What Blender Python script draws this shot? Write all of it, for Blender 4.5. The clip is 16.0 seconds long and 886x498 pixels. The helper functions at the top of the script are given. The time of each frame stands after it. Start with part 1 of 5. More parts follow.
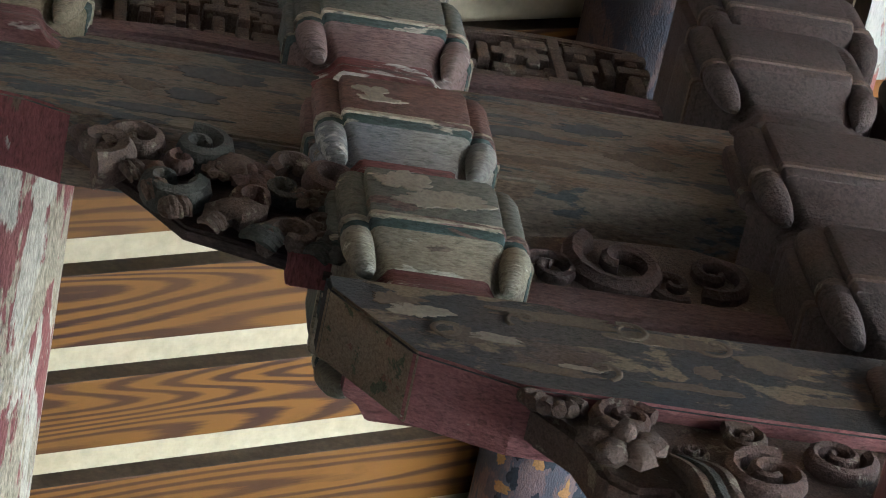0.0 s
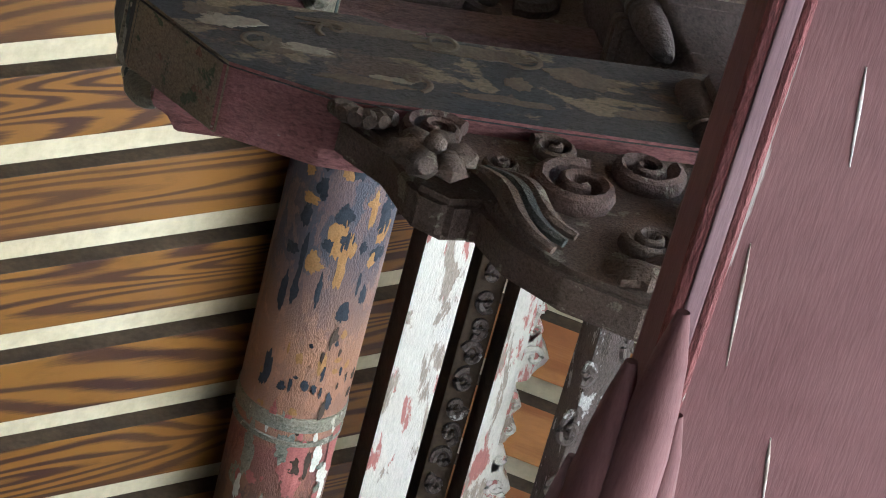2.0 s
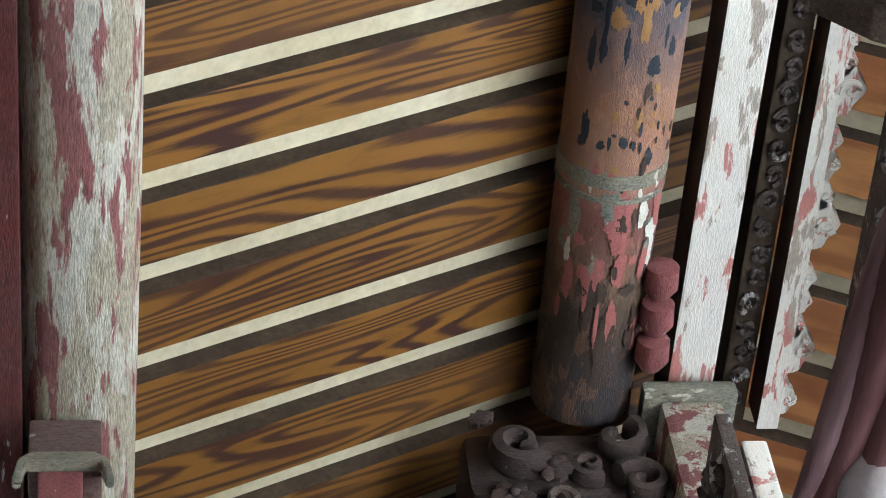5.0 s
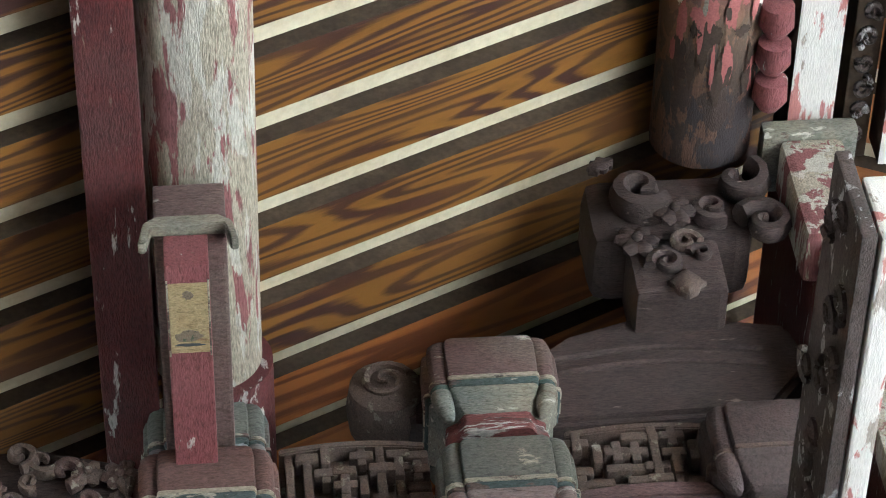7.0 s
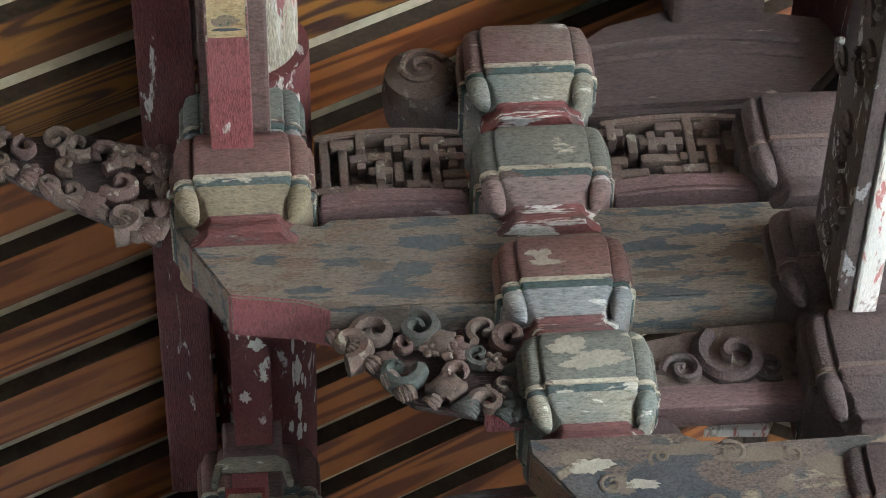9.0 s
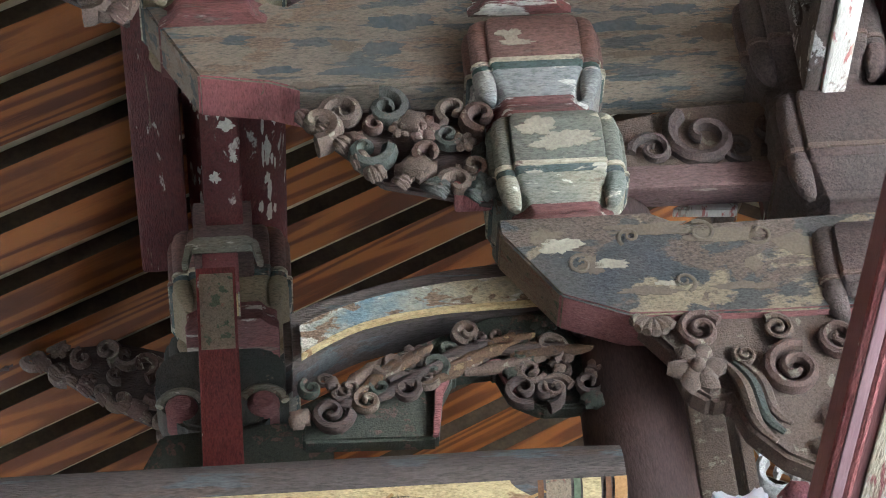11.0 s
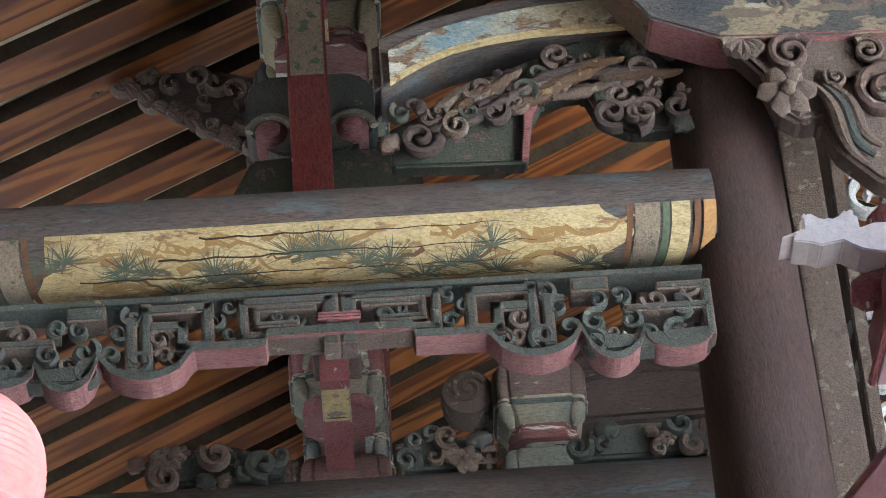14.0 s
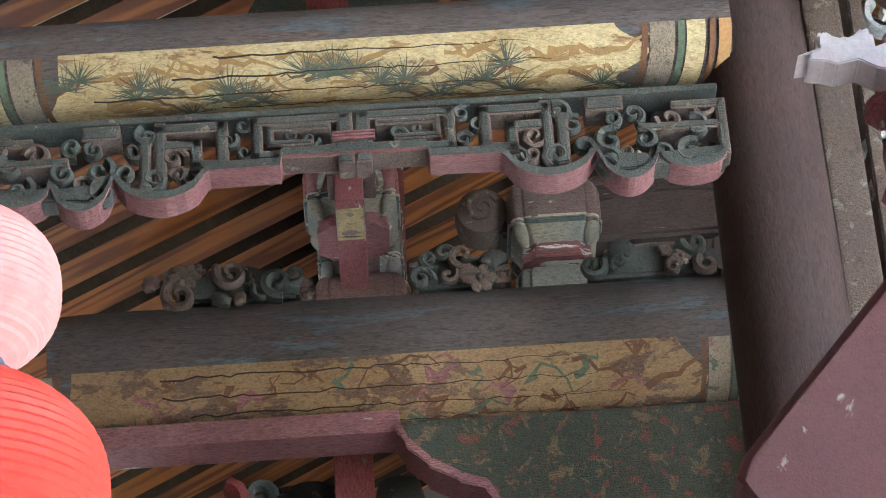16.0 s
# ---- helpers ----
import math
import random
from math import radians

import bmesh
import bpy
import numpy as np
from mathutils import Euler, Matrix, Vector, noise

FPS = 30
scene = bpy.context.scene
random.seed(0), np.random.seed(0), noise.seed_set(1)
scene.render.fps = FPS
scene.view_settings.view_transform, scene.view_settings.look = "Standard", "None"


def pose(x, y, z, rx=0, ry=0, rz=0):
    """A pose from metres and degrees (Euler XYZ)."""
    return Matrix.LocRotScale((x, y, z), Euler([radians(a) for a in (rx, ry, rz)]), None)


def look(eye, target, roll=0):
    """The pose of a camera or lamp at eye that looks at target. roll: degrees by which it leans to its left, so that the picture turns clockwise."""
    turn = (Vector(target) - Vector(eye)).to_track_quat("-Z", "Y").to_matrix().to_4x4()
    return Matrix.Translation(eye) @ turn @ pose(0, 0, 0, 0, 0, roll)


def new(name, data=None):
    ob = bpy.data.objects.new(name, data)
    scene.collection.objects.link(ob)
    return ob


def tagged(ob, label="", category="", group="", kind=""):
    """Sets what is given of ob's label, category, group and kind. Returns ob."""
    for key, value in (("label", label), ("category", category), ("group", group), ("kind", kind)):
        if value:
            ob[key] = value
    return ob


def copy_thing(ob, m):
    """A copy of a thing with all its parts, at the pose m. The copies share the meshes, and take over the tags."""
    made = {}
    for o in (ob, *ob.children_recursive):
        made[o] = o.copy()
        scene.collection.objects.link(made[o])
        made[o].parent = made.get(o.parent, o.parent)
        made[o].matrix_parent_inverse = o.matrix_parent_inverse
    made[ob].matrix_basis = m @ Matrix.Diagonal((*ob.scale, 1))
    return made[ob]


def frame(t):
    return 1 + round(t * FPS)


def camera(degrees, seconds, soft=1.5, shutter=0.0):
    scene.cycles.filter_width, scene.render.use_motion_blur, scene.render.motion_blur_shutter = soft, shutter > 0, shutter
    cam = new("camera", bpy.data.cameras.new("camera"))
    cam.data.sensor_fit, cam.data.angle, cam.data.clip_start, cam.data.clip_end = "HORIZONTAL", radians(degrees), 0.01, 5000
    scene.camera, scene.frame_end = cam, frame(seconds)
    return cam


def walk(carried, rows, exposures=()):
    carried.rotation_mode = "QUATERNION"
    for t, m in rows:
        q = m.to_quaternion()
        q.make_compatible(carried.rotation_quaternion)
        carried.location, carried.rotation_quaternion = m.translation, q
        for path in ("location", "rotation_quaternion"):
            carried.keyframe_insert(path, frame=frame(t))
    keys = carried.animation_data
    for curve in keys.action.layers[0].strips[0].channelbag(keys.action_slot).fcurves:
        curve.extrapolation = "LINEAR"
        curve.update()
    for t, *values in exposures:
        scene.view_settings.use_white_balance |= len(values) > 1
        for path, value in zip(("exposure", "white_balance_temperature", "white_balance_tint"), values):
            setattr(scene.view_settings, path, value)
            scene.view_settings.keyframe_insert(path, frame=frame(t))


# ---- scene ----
# camera: it stands on the floor of the hall and tilts down
LENS = 17.81
cam = camera(LENS, 16.0, soft=1.0)
EYE = (0.0, 0.0, 1.6)
PATH = [(0, 153.58, 4.38, -11.04), (0.5, 151.71, 4.87, -12.43), (1, 150.82, 5.43, -13.38), (1.5, 149.51, 6.45, -13.95), (2, 147.51, 7.61, -13.12), (2.5, 145.66, 7.41, -13.65), (3, 144.11, 8.22, -12.78), (3.5, 143.67, 8.18, -10.87), (4, 143.80, 6.82, -8.27), (4.5, 143.95, 5.68, -6.64), (4.7, 143.87, 5.64, -5.69), (6.8, 139.78, 5.72, -1.38), (7, 138.94, 5.38, -1.05), (7.5, 136.37, 5.29, -0.61), (8, 134.64, 4.98, -0.58), (8.5, 133.75, 4.46, -0.83), (9, 132.62, 4.38, -1.05), (9.5, 131.56, 4.45, -1.21), (9.7, 131.10, 4.51, -1.21), (11.8, 126.38, 4.82, -1.71), (12, 125.97, 4.70, -1.76), (12.5, 125.21, 4.58, -1.65), (13, 124.25, 4.71, -1.02), (13.5, 123.33, 4.30, -0.34), (14, 122.68, 3.99, 0.13), (14.5, 121.98, 4.17, 0.38), (15, 120.81, 4.09, 0.36), (15.5, 120.11, 3.82, 0.32), (16, 119.03, 3.83, 0.37)]
walk(cam, [(t, pose(*EYE, rx, ry, rz)) for t, rx, ry, rz in PATH],
     exposures=[(0, 4.15, 5550, 4), (1.5, 4.20, 5550, 4), (4.5, 4.00, 5550, 4), (7, 4.38, 5550, 4), (9.5, 4.73, 5550, 4), (12.5, 4.97, 5550, 4), (14.5, 4.90, 5550, 4), (16, 5.07, 5550, 4)])

# daylight: clear sky over the courtyards, sun high over the court on the open side
world = bpy.data.worlds.new("sky")
scene.world = world
world.use_nodes = True
_n = world.node_tree.nodes
sky = _n.new("ShaderNodeTexSky")
sky.sky_type, sky.sun_disc = "NISHITA", False
sky.sun_elevation, sky.sun_rotation = radians(59), radians(104)
world.node_tree.links.new(sky.outputs[0], _n["Background"].inputs[0])
_n["Background"].inputs[1].default_value = 0.05
sun = new("sun", bpy.data.lights.new("sun", "SUN"))
sun.data.energy, sun.data.angle, sun.data.color = 5.0, radians(0.6), (1, 0.97, 0.93)
sun.matrix_world = look((8.0, -2.0, 13.7), (0, 0, 0))


# ---- materials ----
def links(nt, a, b):
    nt.links.new(a, b)


def base_material(name, rough=0.7, metal=0.0):
    m = bpy.data.materials.new(name)
    m.use_nodes = True
    b = m.node_tree.nodes["Principled BSDF"]
    b.inputs["Roughness"].default_value, b.inputs["Metallic"].default_value = rough, metal
    b.inputs["Specular IOR Level"].default_value = 0.25
    return m, m.node_tree, b


def coords(nt, scale=(1, 1, 1)):
    """Object coordinates, shifted from piece to piece."""
    tc, info = nt.nodes.new("ShaderNodeTexCoord"), nt.nodes.new("ShaderNodeObjectInfo")
    mp, mul = nt.nodes.new("ShaderNodeMapping"), nt.nodes.new("ShaderNodeVectorMath")
    mul.operation = "SCALE"
    mul.inputs[0].default_value = (7.3, 3.1, 5.7)
    links(nt, info.outputs["Random"], mul.inputs["Scale"])
    add = nt.nodes.new("ShaderNodeVectorMath")
    links(nt, tc.outputs["Object"], add.inputs[0])
    links(nt, mul.outputs[0], add.inputs[1])
    mp.inputs["Scale"].default_value = scale
    links(nt, add.outputs[0], mp.inputs[0])
    return mp.outputs[0]


def noise_of(nt, vec, scale, detail=5, rough=0.6, warp=0.0):
    t = nt.nodes.new("ShaderNodeTexNoise")
    t.inputs["Scale"].default_value, t.inputs["Detail"].default_value = scale, detail
    t.inputs["Roughness"].default_value, t.inputs["Distortion"].default_value = rough, warp
    links(nt, vec, t.inputs["Vector"])
    return t.outputs["Fac"]


def ramp(nt, fac, stops):
    r = nt.nodes.new("ShaderNodeValToRGB")
    el = r.color_ramp.elements
    while len(el) < len(stops):
        el.new(0.5)
    for e, (p, c) in zip(el, stops):
        e.position, e.color = p, (*c, 1) if not isinstance(c, float) else (c, c, c, 1)
    links(nt, fac, r.inputs[0])
    return r.outputs["Color"]


def mix(nt, fac, a, b, mode="MIX"):
    m = nt.nodes.new("ShaderNodeMix")
    m.data_type, m.blend_type = "RGBA", mode
    for s, v in ((m.inputs[0], fac), (m.inputs[6], a), (m.inputs[7], b)):
        if isinstance(v, (tuple, float, int)):
            s.default_value = (*v, 1) if isinstance(v, tuple) else v
        else:
            links(nt, v, s)
    return m.outputs[2]


def bump(nt, b, h, strength=0.4, dist=0.01):
    n = nt.nodes.new("ShaderNodeBump")
    n.inputs["Strength"].default_value, n.inputs["Distance"].default_value = strength, dist
    links(nt, h, n.inputs["Height"])
    links(nt, n.outputs[0], b.inputs["Normal"])


def peeling(name, paint, paint2, under=(0.62, 0.6, 0.54), bare=(0.2, 0.14, 0.1), peel=0.42, grain=(3, 3, 3), size=9,
            dust=0.35, rough=0.75, dustc=(0.16, 0.13, 0.12), sharp=0.03, relief=0.75, wear=1.0):
    """Old paint on wood: two tones of paint, flaked down to chalk ground and to bare wood, with dust."""
    m, nt, b = base_material(name, rough)
    v = coords(nt)
    g = coords(nt, grain)
    tone = mix(nt, ramp(nt, noise_of(nt, v, 4, 6), [(0.35, 0.0), (0.65, 1.0)]), paint, paint2)
    n1 = noise_of(nt, g, size, 8, 0.62, 0.3)
    flake = ramp(nt, n1, [(max(peel - sharp, 0), 1.0), (peel, 0.0)])
    n2 = noise_of(nt, g, size * 0.8, 8, 0.65, 0.5)
    wood = ramp(nt, n2, [(peel * 0.98 - sharp, 1.0), (peel * 0.98, 0.0)])
    fine = noise_of(nt, coords(nt, (grain[0] * 2, grain[1] * 2, grain[2] * 2)), 40, 4)
    barec = mix(nt, fine, tuple(0.6 * c for c in bare), tuple(1.5 * c for c in bare))
    c = mix(nt, flake, tone, under)
    c = mix(nt, wood, c, barec)
    d = ramp(nt, noise_of(nt, v, 2.3, 7, 0.7), [(0.35, 0.0), (0.75, dust)])
    c = mix(nt, d, c, dustc)
    c = mix(nt, 0.5 * wear, c, ramp(nt, fine, [(0.32, 0.3), (0.66, 1.0)]), "MULTIPLY")
    c = mix(nt, 0.55 * wear, c, ramp(nt, noise_of(nt, coords(nt, tuple(3 * q for q in grain)), 14, 8, 0.75, 0.6), [(0.36, 0.25), (0.52, 1.0)]), "MULTIPLY")
    links(nt, c, b.inputs["Base Color"])
    h = nt.nodes.new("ShaderNodeMath")
    h.operation = "ADD"
    links(nt, n1, h.inputs[0])
    links(nt, fine, h.inputs[1])
    bump(nt, b, h.outputs[0], relief, 0.008)
    return m


def grained(name, light, dark, k=52.0, stretch=(0.3, 3.2, 3.2), rough=0.5):
    """Planks with brushed-on graining: contour lines of a stretched noise, long cathedrals and straight runs."""
    m, nt, b = base_material(name, rough)
    v = coords(nt, stretch)
    n = noise_of(nt, v, 1.5, 1.5, 0.45, 0.25)
    mu, si = nt.nodes.new("ShaderNodeMath"), nt.nodes.new("ShaderNodeMath")
    mu.operation, si.operation = "MULTIPLY", "SINE"
    mu.inputs[1].default_value = k * 3.2
    links(nt, n, mu.inputs[0])
    links(nt, mu.outputs[0], si.inputs[0])
    mr = nt.nodes.new("ShaderNodeMapRange")
    mr.inputs[1].default_value = -1
    links(nt, si.outputs[0], mr.inputs[0])
    fib = noise_of(nt, coords(nt, (1.5, 30, 30)), 6, 5, 0.7)
    lin = mix(nt, 0.45, mr.outputs[0], fib)
    c = mix(nt, ramp(nt, lin, [(0.3, 0.0), (0.62, 1.0)]), dark, light)
    big = noise_of(nt, coords(nt, (0.7, 1.5, 1.5)), 1.3, 4)
    c = mix(nt, ramp(nt, big, [(0.4, 0.0), (0.66, 0.55)]), c, mix(nt, 0.6, dark, light))
    c = mix(nt, ramp(nt, noise_of(nt, coords(nt, (1, 3, 3)), 3.1, 6, 0.7), [(0.5, 0.0), (0.8, 0.45)]), c, tuple(0.4 * q for q in dark))
    links(nt, c, b.inputs["Base Color"])
    bump(nt, b, fib, 0.25, 0.003)
    return m


def plain(name, c1, c2, scale=6, rough=0.8, dark=0.5, strength=0.4):
    m, nt, b = base_material(name, rough)
    v = coords(nt)
    c = mix(nt, ramp(nt, noise_of(nt, v, scale, 7, 0.65), [(0.3, 0.0), (0.7, 1.0)]), c1, c2)
    f = noise_of(nt, v, scale * 9, 4)
    c = mix(nt, dark, c, ramp(nt, f, [(0.3, 0.4), (0.65, 1.0)]), "MULTIPLY")
    links(nt, c, b.inputs["Base Color"])
    bump(nt, b, f, strength, 0.004)
    return m


GRAIN_Y = grained("grained_plank", (0.21, 0.098, 0.019), (0.042, 0.017, 0.014), 40)
# Brighter copies of the plank: stronger light on far bay and east slope, as colour.
GRAIN_R = grained("lit_red_brown_plank", (0.34, 0.125, 0.032), (0.12, 0.036, 0.014), 15)
GRAIN_O = grained("lit_orange_plank", (0.5, 0.24, 0.09), (0.3, 0.12, 0.05), 10)
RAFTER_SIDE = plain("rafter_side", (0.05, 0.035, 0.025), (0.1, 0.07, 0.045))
CREAM = plain("cream_board", (0.66, 0.6, 0.44), (0.5, 0.43, 0.28), 3, 0.8, 0.3)
RED_DARK = peeling("dark_red_paint", (0.12, 0.02, 0.02), (0.09, 0.016, 0.016), peel=0.37, grain=(3, 0.6, 3), size=6, dust=0.3)
PINK = peeling("faded_pink_paint", (0.34, 0.12, 0.12), (0.28, 0.09, 0.095), peel=0.36, grain=(3, 0.8, 3), size=7, dust=0.2)
MAUVE = peeling("mauve_paint", (0.34, 0.155, 0.155), (0.27, 0.105, 0.105), bare=(0.16, 0.09, 0.08), peel=0.32, grain=(1, 3, 3), dust=0.25)
RED = peeling("red_paint", (0.28, 0.06, 0.055), (0.2, 0.04, 0.04), peel=0.36, grain=(3, 3, 1), size=7, dust=0.25)
CHALK = peeling("peeled_white_paint", (0.86, 0.84, 0.78), (0.78, 0.75, 0.69), under=(0.56, 0.24, 0.21), bare=(0.42, 0.36, 0.3),
                peel=0.44, grain=(3, 0.7, 3), size=6, dust=0.08, dustc=(0.4, 0.36, 0.33), wear=0.3, relief=0.4)
CHALK_PINK = peeling("pink_and_chalk_paint", (0.33, 0.13, 0.125), (0.27, 0.1, 0.1), under=(0.64, 0.61, 0.52), bare=(0.46, 0.41, 0.31), peel=0.51,
                     grain=(3, 0.5, 3), size=5, dust=0.25)
RED_CHIP = peeling("chipped_red_paint", (0.17, 0.035, 0.035), (0.13, 0.028, 0.03), under=(0.66, 0.62, 0.56), bare=(0.2, 0.08, 0.07), peel=0.4,
                   grain=(3, 1.2, 3), size=5, dust=0.3)
PURLIN_MAT = peeling("painted_purlin", (0.4, 0.22, 0.13), (0.3, 0.15, 0.1), under=(0.06, 0.065, 0.08), bare=(0.1, 0.07, 0.055),
                     peel=0.5, grain=(3, 1.2, 3), size=5, dust=0.3, dustc=(0.06, 0.05, 0.045))


def banded(m, stops, length):
    """Paint that changes along the log: multiplies the paint by a colour for each stretch."""
    nt, b = m.node_tree, m.node_tree.nodes["Principled BSDF"]
    tc, sep = nt.nodes.new("ShaderNodeTexCoord"), nt.nodes.new("ShaderNodeSeparateXYZ")
    links(nt, tc.outputs["Object"], sep.inputs[0])
    wob = noise_of(nt, coords(nt), 6, 4)
    ma, mb = nt.nodes.new("ShaderNodeMath"), nt.nodes.new("ShaderNodeMath")
    ma.operation, mb.operation = "MULTIPLY_ADD", "DIVIDE"
    ma.inputs[1].default_value = 0.18
    links(nt, wob, ma.inputs[0])
    links(nt, sep.outputs["Y"], ma.inputs[2])
    mb.inputs[1].default_value = length
    links(nt, ma.outputs[0], mb.inputs[0])
    old = b.inputs["Base Color"].links[0].from_socket
    links(nt, mix(nt, 0.75, old, mix(nt, 0.85, old, ramp(nt, mb.outputs[0], [(p / length, c) for p, c in stops])), "MIX"), b.inputs["Base Color"])


banded(PURLIN_MAT, [(3.9, (0.1, 0.1, 0.13)), (4.25, (0.42, 0.22, 0.14)), (4.5, (0.42, 0.22, 0.15)), (4.6, (0.3, 0.11, 0.1)), (4.85, (0.16, 0.11, 0.07)), (5.1, (0.05, 0.035, 0.03))], 6.0)
BLUEWOOD = peeling("blue_brown_beam", (0.27, 0.22, 0.165), (0.2, 0.17, 0.135), under=(0.09, 0.11, 0.11), bare=(0.2, 0.145, 0.1),
                   peel=0.47, grain=(0.9, 3, 4), size=6, dust=0.4)
ARMPAINT = peeling("dark_blue_arm_paint", (0.05, 0.06, 0.07), (0.085, 0.08, 0.07), under=(0.26, 0.21, 0.14), bare=(0.12, 0.09, 0.07), peel=0.45,
                   grain=(1.4, 2.4, 2.4), size=3.2, dust=0.4)
FLORAL = peeling("tan_floral_plate", (0.36, 0.29, 0.2), (0.28, 0.22, 0.16), under=(0.13, 0.16, 0.1), bare=(0.28, 0.15, 0.11), peel=0.42, grain=(3, 3, 3),
                 size=7, dust=0.3)
DOU_BODY = peeling("block_paint", (0.2, 0.15, 0.125), (0.18, 0.105, 0.095), under=(0.6, 0.56, 0.48), bare=(0.16, 0.115, 0.095), peel=0.36,
                   grain=(1, 2, 3.4), size=5, dust=0.4)
DOU_GREEN = peeling("grey_green_block_paint", (0.21, 0.21, 0.17), (0.16, 0.17, 0.15), under=(0.55, 0.5, 0.38), bare=(0.19, 0.13, 0.11), peel=0.36,
                    grain=(1, 2, 2.4), size=4, dust=0.3)
DOU_RED = peeling("brown_red_block_paint", (0.22, 0.12, 0.1), (0.17, 0.1, 0.085), under=(0.62, 0.58, 0.5), bare=(0.15, 0.1, 0.085), peel=0.34,
                  grain=(1, 2, 3), size=4, dust=0.35)
# Dusty block paint, with the shade of the outer row put into its colour.
DOU_DUSK = peeling("dusty_shaded_block_paint", (0.075, 0.06, 0.055), (0.1, 0.065, 0.06), under=(0.2, 0.17, 0.14), bare=(0.1, 0.075, 0.065), peel=0.3,
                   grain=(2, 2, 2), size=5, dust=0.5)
DOU_LIP = peeling("lip_paint", (0.36, 0.32, 0.23), (0.22, 0.24, 0.21), under=(0.66, 0.63, 0.52), bare=(0.2, 0.16, 0.12), peel=0.38,
                  grain=(1, 2, 4), size=7, dust=0.25)
LIP_BLUE = peeling("blue_grey_lip_paint", (0.25, 0.27, 0.29), (0.33, 0.31, 0.26), under=(0.6, 0.58, 0.52), bare=(0.22, 0.17, 0.13), peel=0.38,
                   grain=(0.8, 2, 4), size=5, dust=0.25)
LIP_MAUVE = peeling("mauve_lip_paint", (0.27, 0.17, 0.16), (0.3, 0.24, 0.22), under=(0.6, 0.55, 0.5), bare=(0.17, 0.12, 0.1), peel=0.37,
                    grain=(0.8, 2, 4), size=6, dust=0.3)
LIP_GOLD = peeling("gilt_lip_paint", (0.32, 0.27, 0.17), (0.25, 0.21, 0.14), under=(0.12, 0.17, 0.15), bare=(0.22, 0.16, 0.11), peel=0.3,
                   grain=(1, 2, 4), size=6, dust=0.2)
DOU_BASE = peeling("block_base_paint", (0.28, 0.17, 0.15), (0.22, 0.13, 0.12), under=(0.68, 0.65, 0.58), bare=(0.17, 0.11, 0.09), peel=0.45,
                   grain=(0.7, 2, 5), size=5, dust=0.25)
DOU_REDBASE = peeling("red_block_base_paint", (0.2, 0.075, 0.07), (0.17, 0.075, 0.07), under=(0.52, 0.46, 0.4), bare=(0.16, 0.11, 0.09), peel=0.41,
                      grain=(0.7, 2, 5), size=5, dust=0.25)
CREAMLINE = peeling("worn_cream_line", (0.56, 0.51, 0.38), (0.44, 0.4, 0.3), under=(0.16, 0.15, 0.13), bare=(0.18, 0.12, 0.1), peel=0.45, grain=(1, 2, 3), size=7, dust=0.3)
GREENLINE = peeling("dark_green_line", (0.06, 0.1, 0.085), (0.09, 0.12, 0.12), under=(0.5, 0.47, 0.38), bare=(0.15, 0.11, 0.09), peel=0.42, grain=(1, 2, 3), size=7, dust=0.3)
DOU_BASE = peeling("block_base_paint", (0.26, 0.085, 0.08), (0.2, 0.09, 0.085), under=(0.74, 0.71, 0.66), bare=(0.15, 0.09, 0.08), peel=0.46,
                   grain=(0.7, 2, 5), size=6, dust=0.3)
CARVE = peeling("carved_wood", (0.15, 0.105, 0.085), (0.17, 0.12, 0.09), under=(0.3, 0.26, 0.2), bare=(0.11, 0.075, 0.06), peel=0.4,
                grain=(3, 3, 3), size=7, dust=0.4, dustc=(0.17, 0.145, 0.13))
CARVE_G = peeling("carved_green", (0.085, 0.1, 0.085), (0.075, 0.082, 0.072), under=(0.25, 0.22, 0.16), bare=(0.12, 0.085, 0.07), peel=0.36,
                  size=8, dust=0.4)
CARVE_R = peeling("carved_reddish", (0.165, 0.105, 0.085), (0.14, 0.085, 0.072), under=(0.33, 0.28, 0.22), bare=(0.13, 0.08, 0.06), peel=0.4, size=8, dust=0.35)
YELLOW = peeling("yellow_ground", (0.62, 0.5, 0.27), (0.52, 0.38, 0.18), under=(0.33, 0.2, 0.1), bare=(0.26, 0.15, 0.08), peel=0.4,
                 grain=(1.2, 3, 3), size=5, dust=0.25, dustc=(0.4, 0.32, 0.2))
UMBER = peeling("dark_umber_wood", (0.065, 0.047, 0.042), (0.09, 0.06, 0.052), under=(0.3, 0.24, 0.2), bare=(0.07, 0.05, 0.04), peel=0.34, grain=(0.8, 3, 4), size=6, dust=0.25)
DARKBEAM = peeling("dusty_dark_beam", (0.12, 0.095, 0.085), (0.1, 0.085, 0.08), under=(0.12, 0.14, 0.15), bare=(0.12, 0.085, 0.07), peel=0.42,
                   grain=(0.6, 3, 3), size=5, dust=0.5)
COLUMN_MAT = peeling("brown_column", (0.065, 0.036, 0.032), (0.052, 0.032, 0.03), under=(0.3, 0.26, 0.23), bare=(0.1, 0.06, 0.05), peel=0.28,
                     grain=(3, 3, 0.7), size=8, dust=0.15, relief=0.25)
GROUND = plain("stone_paving", (0.62, 0.61, 0.58), (0.54, 0.53, 0.5), 2)


# ---- mesh helpers ----
def thing(name, at, label, category, group="", kind=""):
    ob = new(name)
    ob.location = at
    ob.empty_display_size = 0.05
    return tagged(ob, label, category, group, kind)


def root_of(ob):
    p = Vector((0, 0, 0))
    while ob:
        p += ob.location
        ob = ob.parent
    return p


